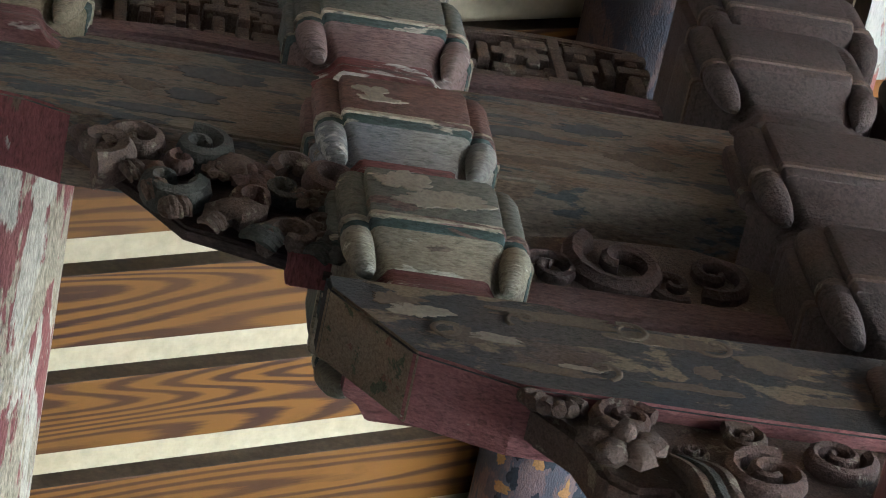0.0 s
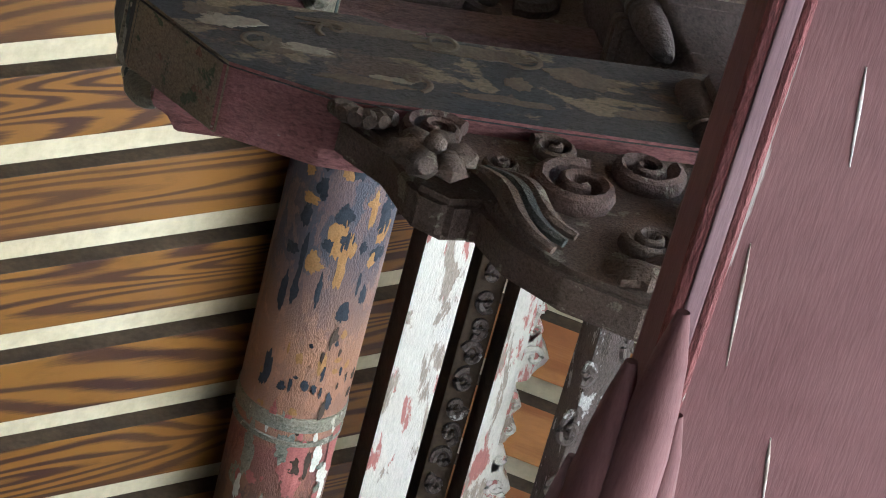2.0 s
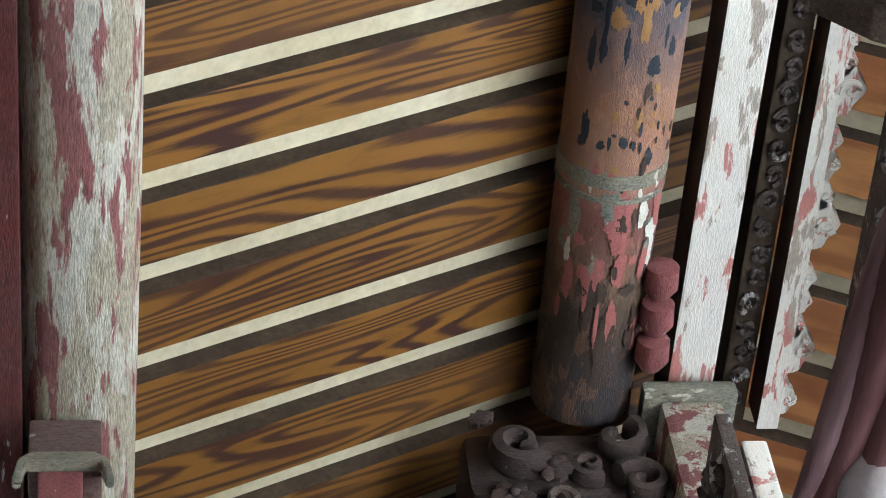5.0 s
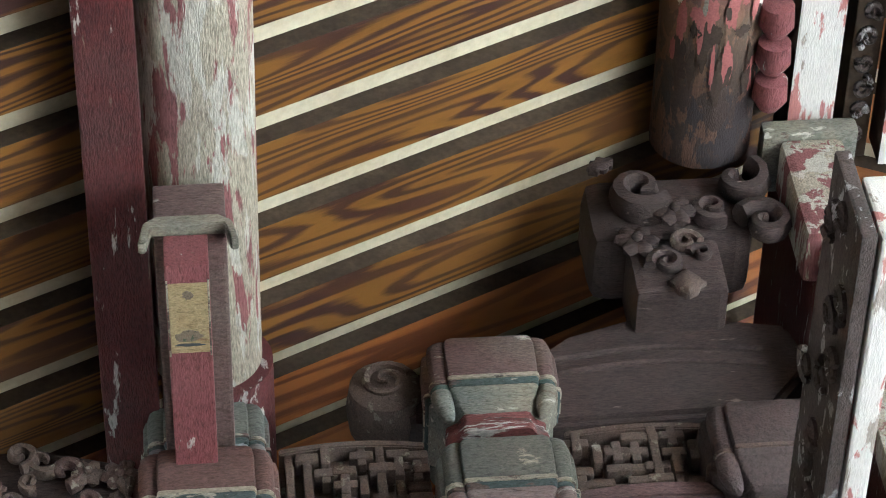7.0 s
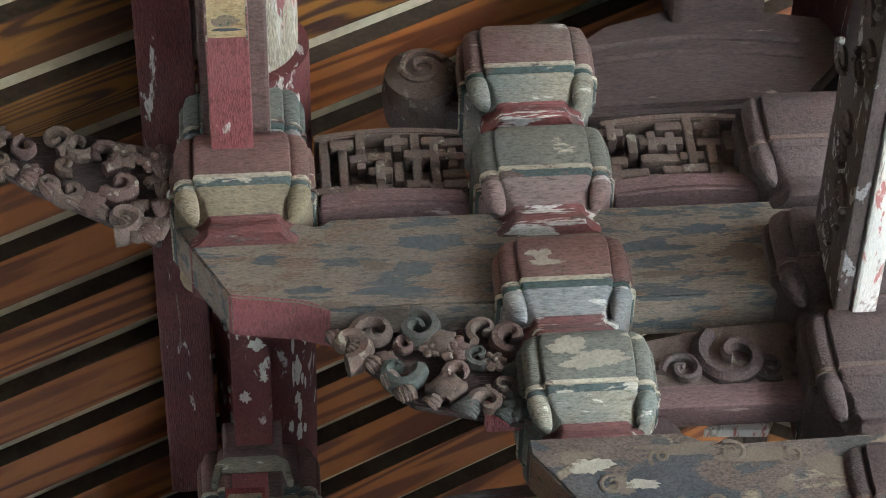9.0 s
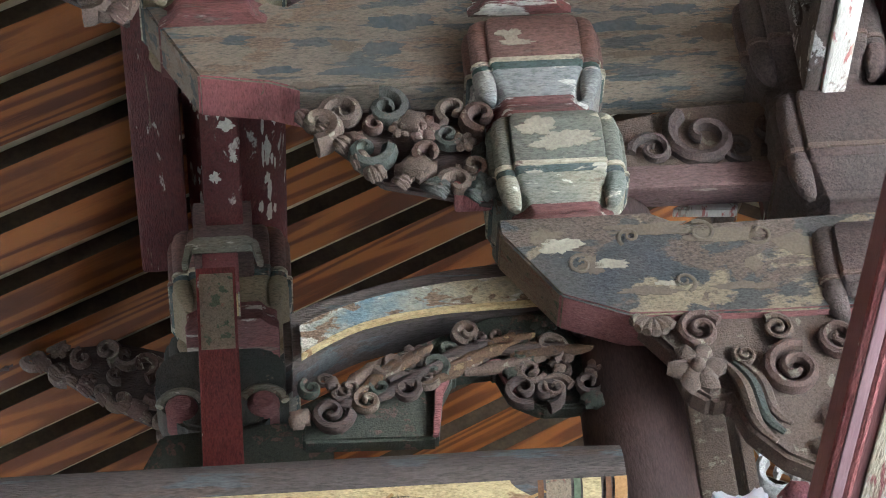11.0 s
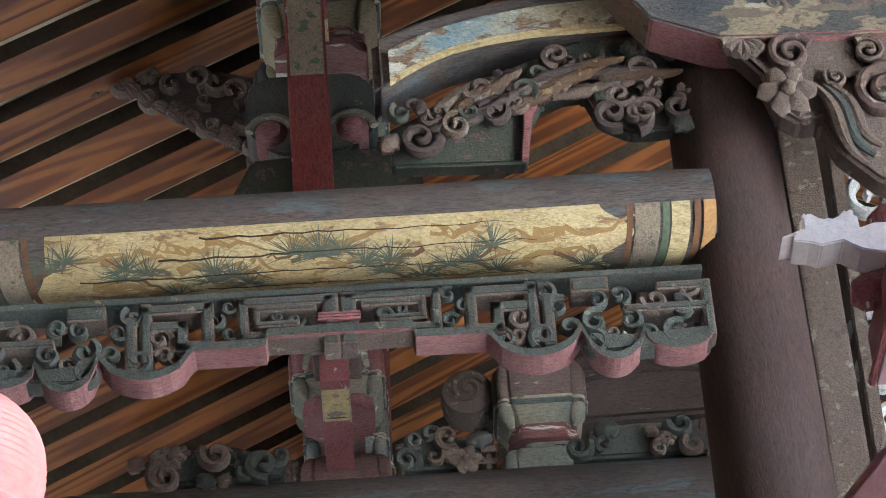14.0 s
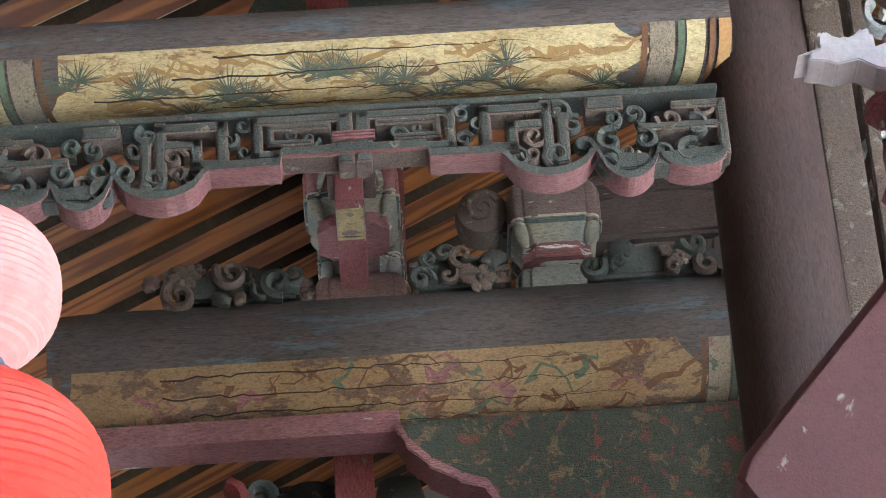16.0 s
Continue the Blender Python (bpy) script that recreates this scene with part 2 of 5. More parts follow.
def part(name, bm, mats, parent=None, label="", smooth=False):
    """One mesh object; its coordinates are given in the world."""
    me = bpy.data.meshes.new(name)
    if parent is not None:
        bmesh.ops.translate(bm, vec=-root_of(parent), verts=bm.verts)
    bmesh.ops.recalc_face_normals(bm, faces=bm.faces)
    if smooth:
        for f in bm.faces:
            f.smooth = True
    bm.to_mesh(me)
    bm.free()
    for m in mats if isinstance(mats, (list, tuple)) else [mats]:
        me.materials.append(m)
    ob = new(name, me)
    if smooth:
        me.set_sharp_from_angle(angle=radians(42))
    if parent is not None:
        ob.parent = parent
    if label:
        ob["label"] = label
    return ob


def box(x0, x1, y0, y1, z0, z1, bevel=0.006, bm=None):
    bm = bm or bmesh.new()
    tmp = bmesh.new()
    bmesh.ops.create_cube(tmp, size=1)
    bmesh.ops.scale(tmp, vec=(x1 - x0, y1 - y0, z1 - z0), verts=tmp.verts)
    bmesh.ops.translate(tmp, vec=((x0 + x1) / 2, (y0 + y1) / 2, (z0 + z1) / 2), verts=tmp.verts)
    if bevel:
        bmesh.ops.bevel(tmp, geom=tmp.edges[:], offset=bevel, segments=2, affect="EDGES", profile=0.6)
    join(bm, tmp)
    return bm


def join(bm, tmp):
    me = bpy.data.meshes.new("tmp")
    tmp.to_mesh(me)
    tmp.free()
    bm.from_mesh(me)
    bpy.data.meshes.remove(me)
    return bm


def prism(pts, y0, y1, bevel=0.006, bm=None):
    """An outline in x and z, pushed from y0 to y1."""
    tmp = bmesh.new()
    f = tmp.faces.new([tmp.verts.new((x, y0, z)) for x, z in pts])
    ext = bmesh.ops.extrude_face_region(tmp, geom=[f])
    bmesh.ops.translate(tmp, vec=(0, y1 - y0, 0), verts=[v for v in ext["geom"] if isinstance(v, bmesh.types.BMVert)])
    bmesh.ops.recalc_face_normals(tmp, faces=tmp.faces)
    if bevel:
        bmesh.ops.bevel(tmp, geom=[e for e in tmp.edges if e.calc_face_angle(0) > 0.5], offset=bevel, segments=2, affect="EDGES", clamp_overlap=True)
    return join(bm, tmp) if bm else tmp


def sweep(path, radii, n=8, bm=None, flat=1.0):
    """A tube along a path, with its own radius at each point; flat squeezes it in y."""
    bm = bm or bmesh.new()
    rings = []
    for i, p in enumerate(path):
        p = Vector(p)
        d = (Vector(path[min(i + 1, len(path) - 1)]) - Vector(path[max(i - 1, 0)])).normalized()
        a = d.cross(Vector((0, 1, 0)))
        if a.length < 1e-4:
            a = d.cross(Vector((1, 0, 0)))
        a.normalize()
        b = d.cross(a).normalized()
        r = radii[i] if isinstance(radii, (list, tuple)) else radii
        rings.append([bm.verts.new(p + (a * math.cos(q) + b * (math.sin(q) * flat)) * r) for q in [2 * math.pi * k / n for k in range(n)]])
    for r0, r1 in zip(rings, rings[1:]):
        for k in range(n):
            bm.faces.new((r0[k], r0[(k + 1) % n], r1[(k + 1) % n], r1[k]))
    bm.faces.new(rings[0][::-1])
    bm.faces.new(rings[-1])
    return bm


def lathe(profile, centre, axis="z", n=32, bm=None):
    """profile: (radius, height) pairs round an upright or a lying axis."""
    bm = bm or bmesh.new()
    rings = []
    for r, h in profile:
        ring = []
        for k in range(n):
            a = 2 * math.pi * k / n
            c, s = r * math.cos(a), r * math.sin(a)
            v = {"z": (c, s, h), "x": (h, c, s), "y": (c, h, s)}[axis]
            ring.append(bm.verts.new(Vector(centre) + Vector(v)))
        rings.append(ring)
    for r0, r1 in zip(rings, rings[1:]):
        for k in range(n):
            bm.faces.new((r0[k], r0[(k + 1) % n], r1[(k + 1) % n], r1[k]))
    bm.faces.new(rings[0][::-1])
    bm.faces.new(rings[-1])
    return bm


FRONT = 5.5


def deep(x, z, y):
    """Slide a place on the front plane back to depth y along the sight line."""
    k = y / FRONT
    return x * k, EYE[2] + (z - EYE[2]) * k


def spiral(cx, cz, y, r, turns=1.6, a0=0.0, way=1, w=0.016):
    pts, rad = [], []
    n = int(turns * 14)
    for i in range(n + 1):
        u = i / n
        q = a0 + way * u * turns * 2 * math.pi
        rr = r * (1 - 0.86 * u)
        pts.append((cx + rr * math.cos(q), y - 0.012 * u, cz + rr * math.sin(q)))
        rad.append(w * (1 - 0.45 * u))
    return pts, rad


def inside(p, poly):
    x, z = p
    c = False
    for (x0, z0), (x1, z1) in zip(poly, poly[1:] + poly[:1]):
        if (z0 > z) != (z1 > z) and x < (x1 - x0) * (z - z0) / (z1 - z0) + x0:
            c = not c
    return c


def flower(owner, c, r, seed, mat, label=""):
    """A rosette: a bud, with two rings of cupped petals as its pieces."""
    rng = random.Random(seed)
    t = bmesh.new()
    bmesh.ops.create_icosphere(t, subdivisions=2, radius=r * 0.26)
    bmesh.ops.translate(t, vec=Vector(c) + Vector((0, -r * 0.4, 0)), verts=t.verts)
    bud = part("rosette", t, mat, owner, label, smooth=True)
    for ring, (n, rr, tilt) in enumerate(((6, r, 0.25), (4, r * 0.62, 0.6))):
        for k in range(n):
            a = 2 * math.pi * (k + 0.5 * ring) / n + rng.uniform(-0.15, 0.15)
            t = bmesh.new()
            bmesh.ops.create_icosphere(t, subdivisions=1, radius=1)
            bmesh.ops.scale(t, vec=(rr * 0.52, rr * 0.3, rr * 0.42), verts=t.verts)
            bmesh.ops.translate(t, vec=(rr * 0.55, -rr * tilt * 0.6, 0), verts=t.verts)
            bmesh.ops.rotate(t, cent=(0, 0, 0), matrix=Matrix.Rotation(a, 3, "Y"), verts=t.verts)
            bmesh.ops.translate(t, vec=c, verts=t.verts)
            part("petal", t, mat, bud, smooth=True)


def leaf(c, a, ln, w, seed=0):
    """A ribbed, lobed leaf, curling at its tip."""
    bm = bmesh.new()
    n = 9
    rows_ = []
    for i in range(n):
        u = i / (n - 1)
        wd = w * (math.sin(math.pi * min(u * 0.93 + 0.05, 1)) ** 0.7) * (1 + 0.22 * math.sin(u * 19 + seed))
        lift = -0.35 * w * math.sin(u * math.pi) - 0.5 * w * u * u
        rows_.append([bm.verts.new((u * ln, lift + (0.3 * w if abs(s) == 1 else 0.0 if s else -0.12 * w), s * wd)) for s in (-1, -0.5, 0, 0.5, 1)])
    for r0, r1 in zip(rows_, rows_[1:]):
        for k in range(4):
            bm.faces.new((r0[k], r0[k + 1], r1[k + 1], r1[k]))
    g = bmesh.ops.extrude_face_region(bm, geom=bm.faces[:])
    bmesh.ops.translate(bm, vec=(0, 0.25 * w + 0.006, 0), verts=[v for v in g["geom"] if isinstance(v, bmesh.types.BMVert)])
    bmesh.ops.rotate(bm, cent=(0, 0, 0), matrix=Matrix.Rotation(-a, 3, "Y"), verts=bm.verts)
    bmesh.ops.translate(bm, vec=c, verts=bm.verts)
    return bm


def wing(owner, poly, y, seed, mats, size=0.055):
    """Openwork wing: ribbed shells hang along the lower edge, curls and leaves fill the field."""
    rng = random.Random(seed)
    low = poly[:poly.index(max(poly, key=lambda p: p[0])) + 1]
    for i, ((xa, za), (xb, zb)) in enumerate(zip(low, low[1:])):
        n = max(1, int(math.dist((xa, za), (xb, zb)) / (size * 1.1)))
        for k in range(n):
            u = (k + 0.5) / n
            x, z = xa + (xb - xa) * u, za + (zb - za) * u + 0.012
            a = math.atan2(zb - za, xb - xa) + rng.uniform(-0.3, 0.3)
            sz = size * rng.uniform(0.8, 1.3)
            for j in range(5):
                f = (j - 2) * 0.34
                path = [(x - 0.5 * sz * math.cos(a) + sz * q * math.cos(a + f * (1 - 0.5 * q)), y - 0.02 * math.sin(q * 2.6) - 0.004 * (j % 2), z - 0.5 * sz * math.sin(a) + sz * q * math.sin(a + f * (1 - 0.5 * q))) for q in (0, 0.3, 0.6, 0.85, 1.1)]
                part("shell_rib", sweep(path, [sz * q for q in (0.08, 0.13, 0.16, 0.15, 0.07)], 7), mats[(i + k) % len(mats)], owner, smooth=True)
    carving(owner, poly, y, 20, seed, size * 0.9, mats)


def carving(owner, poly, y, count, seed, size=0.05, mats=(None,), heart=None):
    """Scrolls, leaves and rosettes packed into an outline, each a piece of its own."""
    rng = random.Random(seed)
    xs, zs = [p[0] for p in poly], [p[1] for p in poly]
    placed = []
    tries = 0
    while len(placed) < count and tries < 4000:
        tries += 1
        p = (rng.uniform(min(xs), max(xs)), rng.uniform(min(zs), max(zs)))
        s = size * rng.uniform(0.6, 1.25)
        if inside(p, poly) and all(math.dist(p, q[:2]) > 0.62 * (s + q[2]) for q in placed):
            placed.append((*p, s))
    for i, (x, z, s) in enumerate(placed):
        mat = mats[i % len(mats)]
        kind = i % 5
        if kind in (0, 2, 3):
            pts, rad = spiral(x, z, y, s, rng.uniform(0.9, 1.4), rng.uniform(0, 6.3), rng.choice((-1, 1)), s * rng.uniform(0.34, 0.46))
            part("scroll", sweep(pts, rad, 7, flat=1.5), mat, owner, smooth=True)
        elif kind == 1:
            part("leaf", leaf((x - s * 0.6, y - 0.01, z), rng.uniform(-2.6, 0.4), s * 1.8, s * 0.7, seed + i), mat, owner, smooth=True)
        else:
            flower(owner, (x, y - 0.005, z), s, seed + i, mat)


# ---- ground ----
bm = bmesh.new()
bmesh.ops.create_grid(bm, x_segments=1, y_segments=1, size=400)
tagged(part("ground", bm, GROUND), "pale stone paving of the temple court", "ground", kind="structure")

FLOOR = plain("dark_floor_tile", (0.12, 0.108, 0.1), (0.09, 0.08, 0.075), 3)
WALL = plain("dim_plaster", (0.2, 0.16, 0.13), (0.15, 0.12, 0.1), 2)
tagged(part("floor", box(-2.2, 5.2, -3.2, 14, 0.004, 0.12, 0), FLOOR), "dark grey floor tiles of the hall", "floor", kind="structure")
# Unseen walls, added so that daylight enters only through chosen gaps.
for nm, b, top in (("wall_south", (-2.4, 5.4, -3.4, -3.2), 8.6), ("wall_north_west", (-2.4, -0.5, 14, 14.2), 8.6), ("wall_north_east", (1.9, 5.4, 14, 14.2), 8.6), ("wall_west", (-2.4, -2.2, -3.2, 14), 6.4),
                   ("wall_east_near", (5.2, 5.4, -3.2, 0.2), 6.9), ("wall_east_far", (5.2, 5.4, 3.7, 14), 6.9)):
    tagged(part(nm, box(*b, 0.13, top, 0), WALL), "unseen plain dim plastered wall added to shape the daylight", "wall", kind="structure")

# Unseen too: the doorway below is added to light the far planks.
tagged(part("lintel_north", box(-0.5, 1.9, 14, 14.2, 3.1, 8.6, 0), WALL), "unseen plain dim plaster over a doorway added for light", "wall", kind="structure")

# ---- roof ----
SLOPE, RIDGE_X = 0.5, 2.06


def roof_z(x):
    """Underside of the planks."""
    return 8.53 + SLOPE * (min(x, 2 * RIDGE_X - x) - 1.54)


roof = tagged(new("ceiling"), "timber roof slope of painted planks over pale boarding", "ceiling", kind="structure")
ANG = math.atan(SLOPE)
for side, mat in ((-1, GRAIN_Y), (1, GRAIN_O)):
    x0, x1 = (-2.6, RIDGE_X) if side < 0 else (RIDGE_X, 5.6)
    pts = [(x0, roof_z(x0) + 0.072), (x1, roof_z(x1) + 0.072), (x1, roof_z(x1) + 0.25), (x0, roof_z(x0) + 0.25)]
    part("roof_board", prism(pts, -6, 16, 0), CREAM, roof)
    ln = math.dist((x0, roof_z(x0)), (x1, roof_z(x1)))
    made = {}
    for i in range(-30, 36):
        y = 4.41 + 0.308 * i
        wood = GRAIN_R if side < 0 and y > 5.75 else mat      # beyond the second truss the stronger light is put into a redder, brighter colour
        if wood not in made:
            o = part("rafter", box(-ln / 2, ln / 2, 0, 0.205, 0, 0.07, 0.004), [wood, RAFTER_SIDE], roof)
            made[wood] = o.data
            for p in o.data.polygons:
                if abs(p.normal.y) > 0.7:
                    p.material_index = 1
        else:
            o = new("rafter", made[wood])
            o.parent = roof
        o.location = ((x0 + x1) / 2, y, (roof_z(x0) + roof_z(x1)) / 2 + 0.001 * math.sin(i * 2.1))
        o.rotation_euler = (0, ANG * side, 0)

# ---- purlins, running along the hall ----
def purlin(x, z, r, mat, y0, y1, label):
    p = thing("purlin", (x, y0, z), label, "purlin", kind="")
    prof = [(r * (1 + 0.02 * math.sin(h * 2.1)), h) for h in np.linspace(0, y1 - y0, 24)]
    part("log", lathe(prof, (x, y0, z), "y", 40), mat, p, smooth=True)
    return p


purlin(1.54, 8.37, 0.16, PURLIN_MAT, 0.2, 5.5, "round purlin with flaking blue and orange paint")
purlin(-0.015, 7.6, 0.16, CHALK_PINK, 0.2, 5.6, "round purlin in flaking pink and white paint")


p_ = [o for o in scene.objects if o.name == "purlin"][0]
for yy, w_ in ((4.56, 0.05), (4.64, 0.02)):
    part("painted_ring", lathe([(0.158, 0), (0.1655, 0.004), (0.1655, w_), (0.158, w_ + 0.004)], (1.54, yy, 8.37), "y", 40), DOU_LIP, p_, "gilt painted ring", smooth=True)


def log_flake(name, owner, x, z, r, y, deg, ly, la, mat, seed):
    """A ragged flake of paint on a log that lies along y; deg counts from straight down towards +x."""
    rng = random.Random(seed)
    bm = bmesh.new()
    rr, ring = 1.0, []
    c = bm.verts.new((x + (r + 0.003) * math.sin(radians(deg)), y, z - (r + 0.003) * math.cos(radians(deg))))
    for k in range(30):
        rr = 0.62 * rr + 0.38 * rng.uniform(0.3, 1.5)
        a = 2 * math.pi * k / 30
        q = radians(deg) + la * rr * math.cos(a) / r
        ring.append(bm.verts.new((x + (r + 0.0025) * math.sin(q), y + ly * rr * math.sin(a), z - (r + 0.0025) * math.cos(q))))
    for a, b in zip(ring, ring[1:] + ring[:1]):
        bm.faces.new((c, a, b))
    return part(name, bm, mat, owner)


INKBLUE = plain("blackened_blue_paint", (0.02, 0.025, 0.035), (0.05, 0.06, 0.08), 20)
OCHRE = plain("ochre_paint", (0.42, 0.24, 0.1), (0.34, 0.18, 0.07), 20)
OLDPINK = plain("old_pink_paint", (0.42, 0.15, 0.14), (0.34, 0.12, 0.11), 16)
CHALKY = plain("bared_chalk", (0.72, 0.7, 0.64), (0.58, 0.55, 0.48), 16)
SOOT = plain("soot_brown", (0.05, 0.035, 0.028), (0.08, 0.055, 0.04), 16)
rngf = random.Random(90)
for k in range(190):
    yy = rngf.uniform(3.3, 5.2)
    if yy < 4.22:
        mat = rngf.choice((INKBLUE, INKBLUE, INKBLUE, OCHRE))
    elif yy < 4.55:
        mat = rngf.choice((SOOT, INKBLUE, OCHRE))
    elif yy < 4.9:
        mat = rngf.choice((OLDPINK, OLDPINK, CHALKY, SOOT, DOU_LIP))
    else:
        mat = rngf.choice((SOOT, SOOT, OLDPINK))
    big = 1.0 if yy < 4.22 or yy > 4.65 else 0.5
    log_flake("paint_flake", p_, 1.54, 8.37, 0.162, yy, rngf.uniform(-55, 60), big * rngf.choice((0.4, 0.6, 1.0)) * rngf.uniform(0.03, 0.1), big * rngf.uniform(0.006, 0.03), mat, 900 + k)


def long_board(name, x0, x1, z0, z1, y0, y1, mats, label, cat="board"):
    b = thing(name, ((x0 + x1) / 2, y0, z0), label, cat)
    o = part("plank", box(x0, x1, y0, y1, z0, z1, 0.008), mats, b)
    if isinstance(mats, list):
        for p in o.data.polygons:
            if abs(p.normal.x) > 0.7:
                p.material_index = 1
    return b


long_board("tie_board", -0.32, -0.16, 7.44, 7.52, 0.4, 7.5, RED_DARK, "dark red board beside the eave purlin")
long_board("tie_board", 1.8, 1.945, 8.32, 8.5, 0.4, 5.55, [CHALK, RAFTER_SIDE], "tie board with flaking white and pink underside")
long_board("tie_board", 1.985, 2.075, 8.36, 8.5, 0.4, 5.6, RAFTER_SIDE, "dark dusty board between the two pale tie boards")


# ---- the bracket blocks ----
def block_outline(s, n=5):
    """A square with a set-back rounded lobe at each corner."""
    pts = []
    for q in range(4):
        c, si = (1, 0, -1, 0)[q], (0, 1, 0, -1)[q]
        side = [(1.0, -0.6), (1.0, 0.0), (1.0, 0.6), (0.985, 0.645), (0.945, 0.665), (0.9, 0.668)]
        lobe = [(0.915, 0.7), (0.925, 0.78), (0.905, 0.85), (0.865, 0.885), (0.85, 0.9), (0.78, 0.925), (0.7, 0.915), (0.668, 0.9), (0.665, 0.945), (0.645, 0.985)]
        for a, b in side + lobe:
            pts.append(((a * c - b * si) * s, (a * si + b * c) * s))
    return pts


def core_outline(s):
    """A cross with rounded arms: the part of the block between its four ears."""
    pts = []
    for q in range(4):
        c, si = (1, 0, -1, 0)[q], (0, 1, 0, -1)[q]
        for a, b in ((1.0, -0.6), (1.0, 0.0), (1.0, 0.6), (0.97, 0.66), (0.9, 0.7), (0.78, 0.78), (0.7, 0.9), (0.66, 0.97)):
            pts.append(((a * c - b * si) * s, (a * si + b * c) * s))
    return pts


def loft(centre, sections, depth=1.0, outline=block_outline):
    bm = bmesh.new()
    rings = []
    for z, s in sections:
        rings.append([bm.verts.new((centre[0] + x, centre[1] + y * depth, z)) for x, y in outline(s)])
    n = len(rings[0])
    for r0, r1 in zip(rings, rings[1:]):
        for k in range(n):
            bm.faces.new((r0[k], r0[(k + 1) % n], r1[(k + 1) % n], r1[k]))
    bm.faces.new(rings[0][::-1])
    bm.faces.new(rings[-1])
    return bm


def block(x, z0, z1, w, y=None, label="carved timber bracket block in worn paint", depth=1.0, mats=None):
    """x centre, base and top, full width."""
    h, s = z1 - z0, w / 2
    y = FRONT + s * depth if y is None else y
    mb, ml, mn = mats or (DOU_BODY, DOU_LIP, DOU_BASE)
    l1, l2 = (CREAMLINE, GREENLINE) if mb is not ml else (CARVE, mb)
    t = thing("bracket_block", (x, y, z0), label, "bracket block", "bracket blocks of the truss")
    part("body", loft((x, y), [(z0 + h * u, s * k) for u, k in ((0.5, 0.97), (0.53, 0.985), (0.62, 1.0), (0.86, 1.0), (0.95, 0.965), (1.0, 0.9))], depth), mb, t, smooth=True)
    part("cream_line", loft((x, y), [(z0 + h * u, s * k) for u, k in ((0.455, 0.97), (0.46, 1.012), (0.495, 1.012), (0.499, 0.97))], depth), l1, t, "thin painted line", smooth=True)
    part("lip", loft((x, y), [(z0 + h * u, s * k) for u, k in ((0.2, 0.735), (0.23, 0.76), (0.27, 0.79), (0.33, 0.85), (0.38, 0.92), (0.4, 0.945))], depth, core_outline), ml, t, smooth=True)
    part("green_line", loft((x, y), [(z0 + h * u, s * k) for u, k in ((0.4, 0.93), (0.402, 0.955), (0.43, 0.985), (0.454, 0.99))], depth), l2, t, "darker painted line", smooth=True)
    part("neck", loft((x, y), [(z0 + h * u, s * k) for u, k in ((0, 0.74), (0.06, 0.755), (0.1, 0.74), (0.13, 0.7), (0.17, 0.7), (0.199, 0.73))], depth, core_outline), mn, t, smooth=True)
    for ex in (-1, 1):
        for ey in (-1, 1):
            bm = bmesh.new()
            rings = []
            for u, off, r in ((0.4, 0.765, 0.158), (0.35, 0.765, 0.163), (0.3, 0.75, 0.155), (0.24, 0.725, 0.135), (0.19, 0.695, 0.1), (0.16, 0.67, 0.05)):
                rings.append([bm.verts.new((x + (ex * off + r * math.cos(a)) * s, y + (ey * off + r * math.sin(a)) * s * depth, z0 + h * u)) for a in (2 * math.pi * k / 12 for k in range(12))])
            for r0, r1 in zip(rings, rings[1:]):
                for k in range(12):
                    bm.faces.new((r0[k], r0[(k + 1) % 12], r1[(k + 1) % 12], r1[k]))
            bm.faces.new(rings[0][::-1])
            bm.faces.new(rings[-1])
            part("ear", bm, ml, t, smooth=True)
    return t


def patch(name, owner, cx, cz, rx, rz, y, mat, seed, thick=0.0015):
    """A ragged flake of paint lying on a face that looks along -y."""
    rng = random.Random(seed)
    n = 40
    pts, rr = [], 1.0
    for k in range(n):
        rr = 0.78 * rr + 0.22 * rng.uniform(-0.2, 1.9)
        a = -2 * math.pi * k / n
        pts.append((cx + rx * rr * math.cos(a), cz + rz * rr * math.sin(a)))
    return part(name, prism(pts, y - thick, y + 0.001, 0), mat, owner)


PALEPATCH = plain("bared_chalk_ground", (0.36, 0.33, 0.26), (0.27, 0.24, 0.19), 14)
truss = []          # everything that stands in the second truss and comes again in the first
for x, z0, z1, w, mm, lb in ((0.785, 7.18, 7.53, 0.39, (DOU_BODY, DOU_LIP, DOU_BASE), "carved bracket block, brown with worn green and cream lip"),
                             (0.79, 6.78, 7.12, 0.385, (DOU_GREEN, LIP_MAUVE, DOU_BASE), "carved bracket block in faded grey-green and mauve paint"),
                             (0.805, 6.38, 6.7, 0.37, (DOU_RED, LIP_BLUE, DOU_BASE), "carved bracket block, brown-red with chalky blue lip"),
                             (0.83, 6.01, 6.36, 0.36, (DOU_GREEN, DOU_LIP, DOU_REDBASE), "carved bracket block with flaked grey-green and cream paint")):
    truss.append(block(x, z0, z1, w, mats=mm, label=lb))
for k, (cx, cz, rx, rz) in enumerate(((0.78, 6.29, 0.05, 0.035), (0.87, 6.25, 0.07, 0.025), (0.81, 6.23, 0.05, 0.018))):
    patch("paint_loss", truss[3], cx, cz, rx, rz, 5.499, PALEPATCH, 300 + k)
for k, (cx, cz, rx, rz) in enumerate(((0.74, 6.62, 0.035, 0.022), (0.76, 6.59, 0.045, 0.012))):
    patch("paint_loss", truss[2], cx, cz, rx, rz, 5.499, PALEPATCH, 310 + k)
truss.append(block(-0.035, 6.79, 7.14, 0.4, mats=(DOU_RED, LIP_GOLD, DOU_REDBASE), label="bracket block with gilt and green lip over red base"))
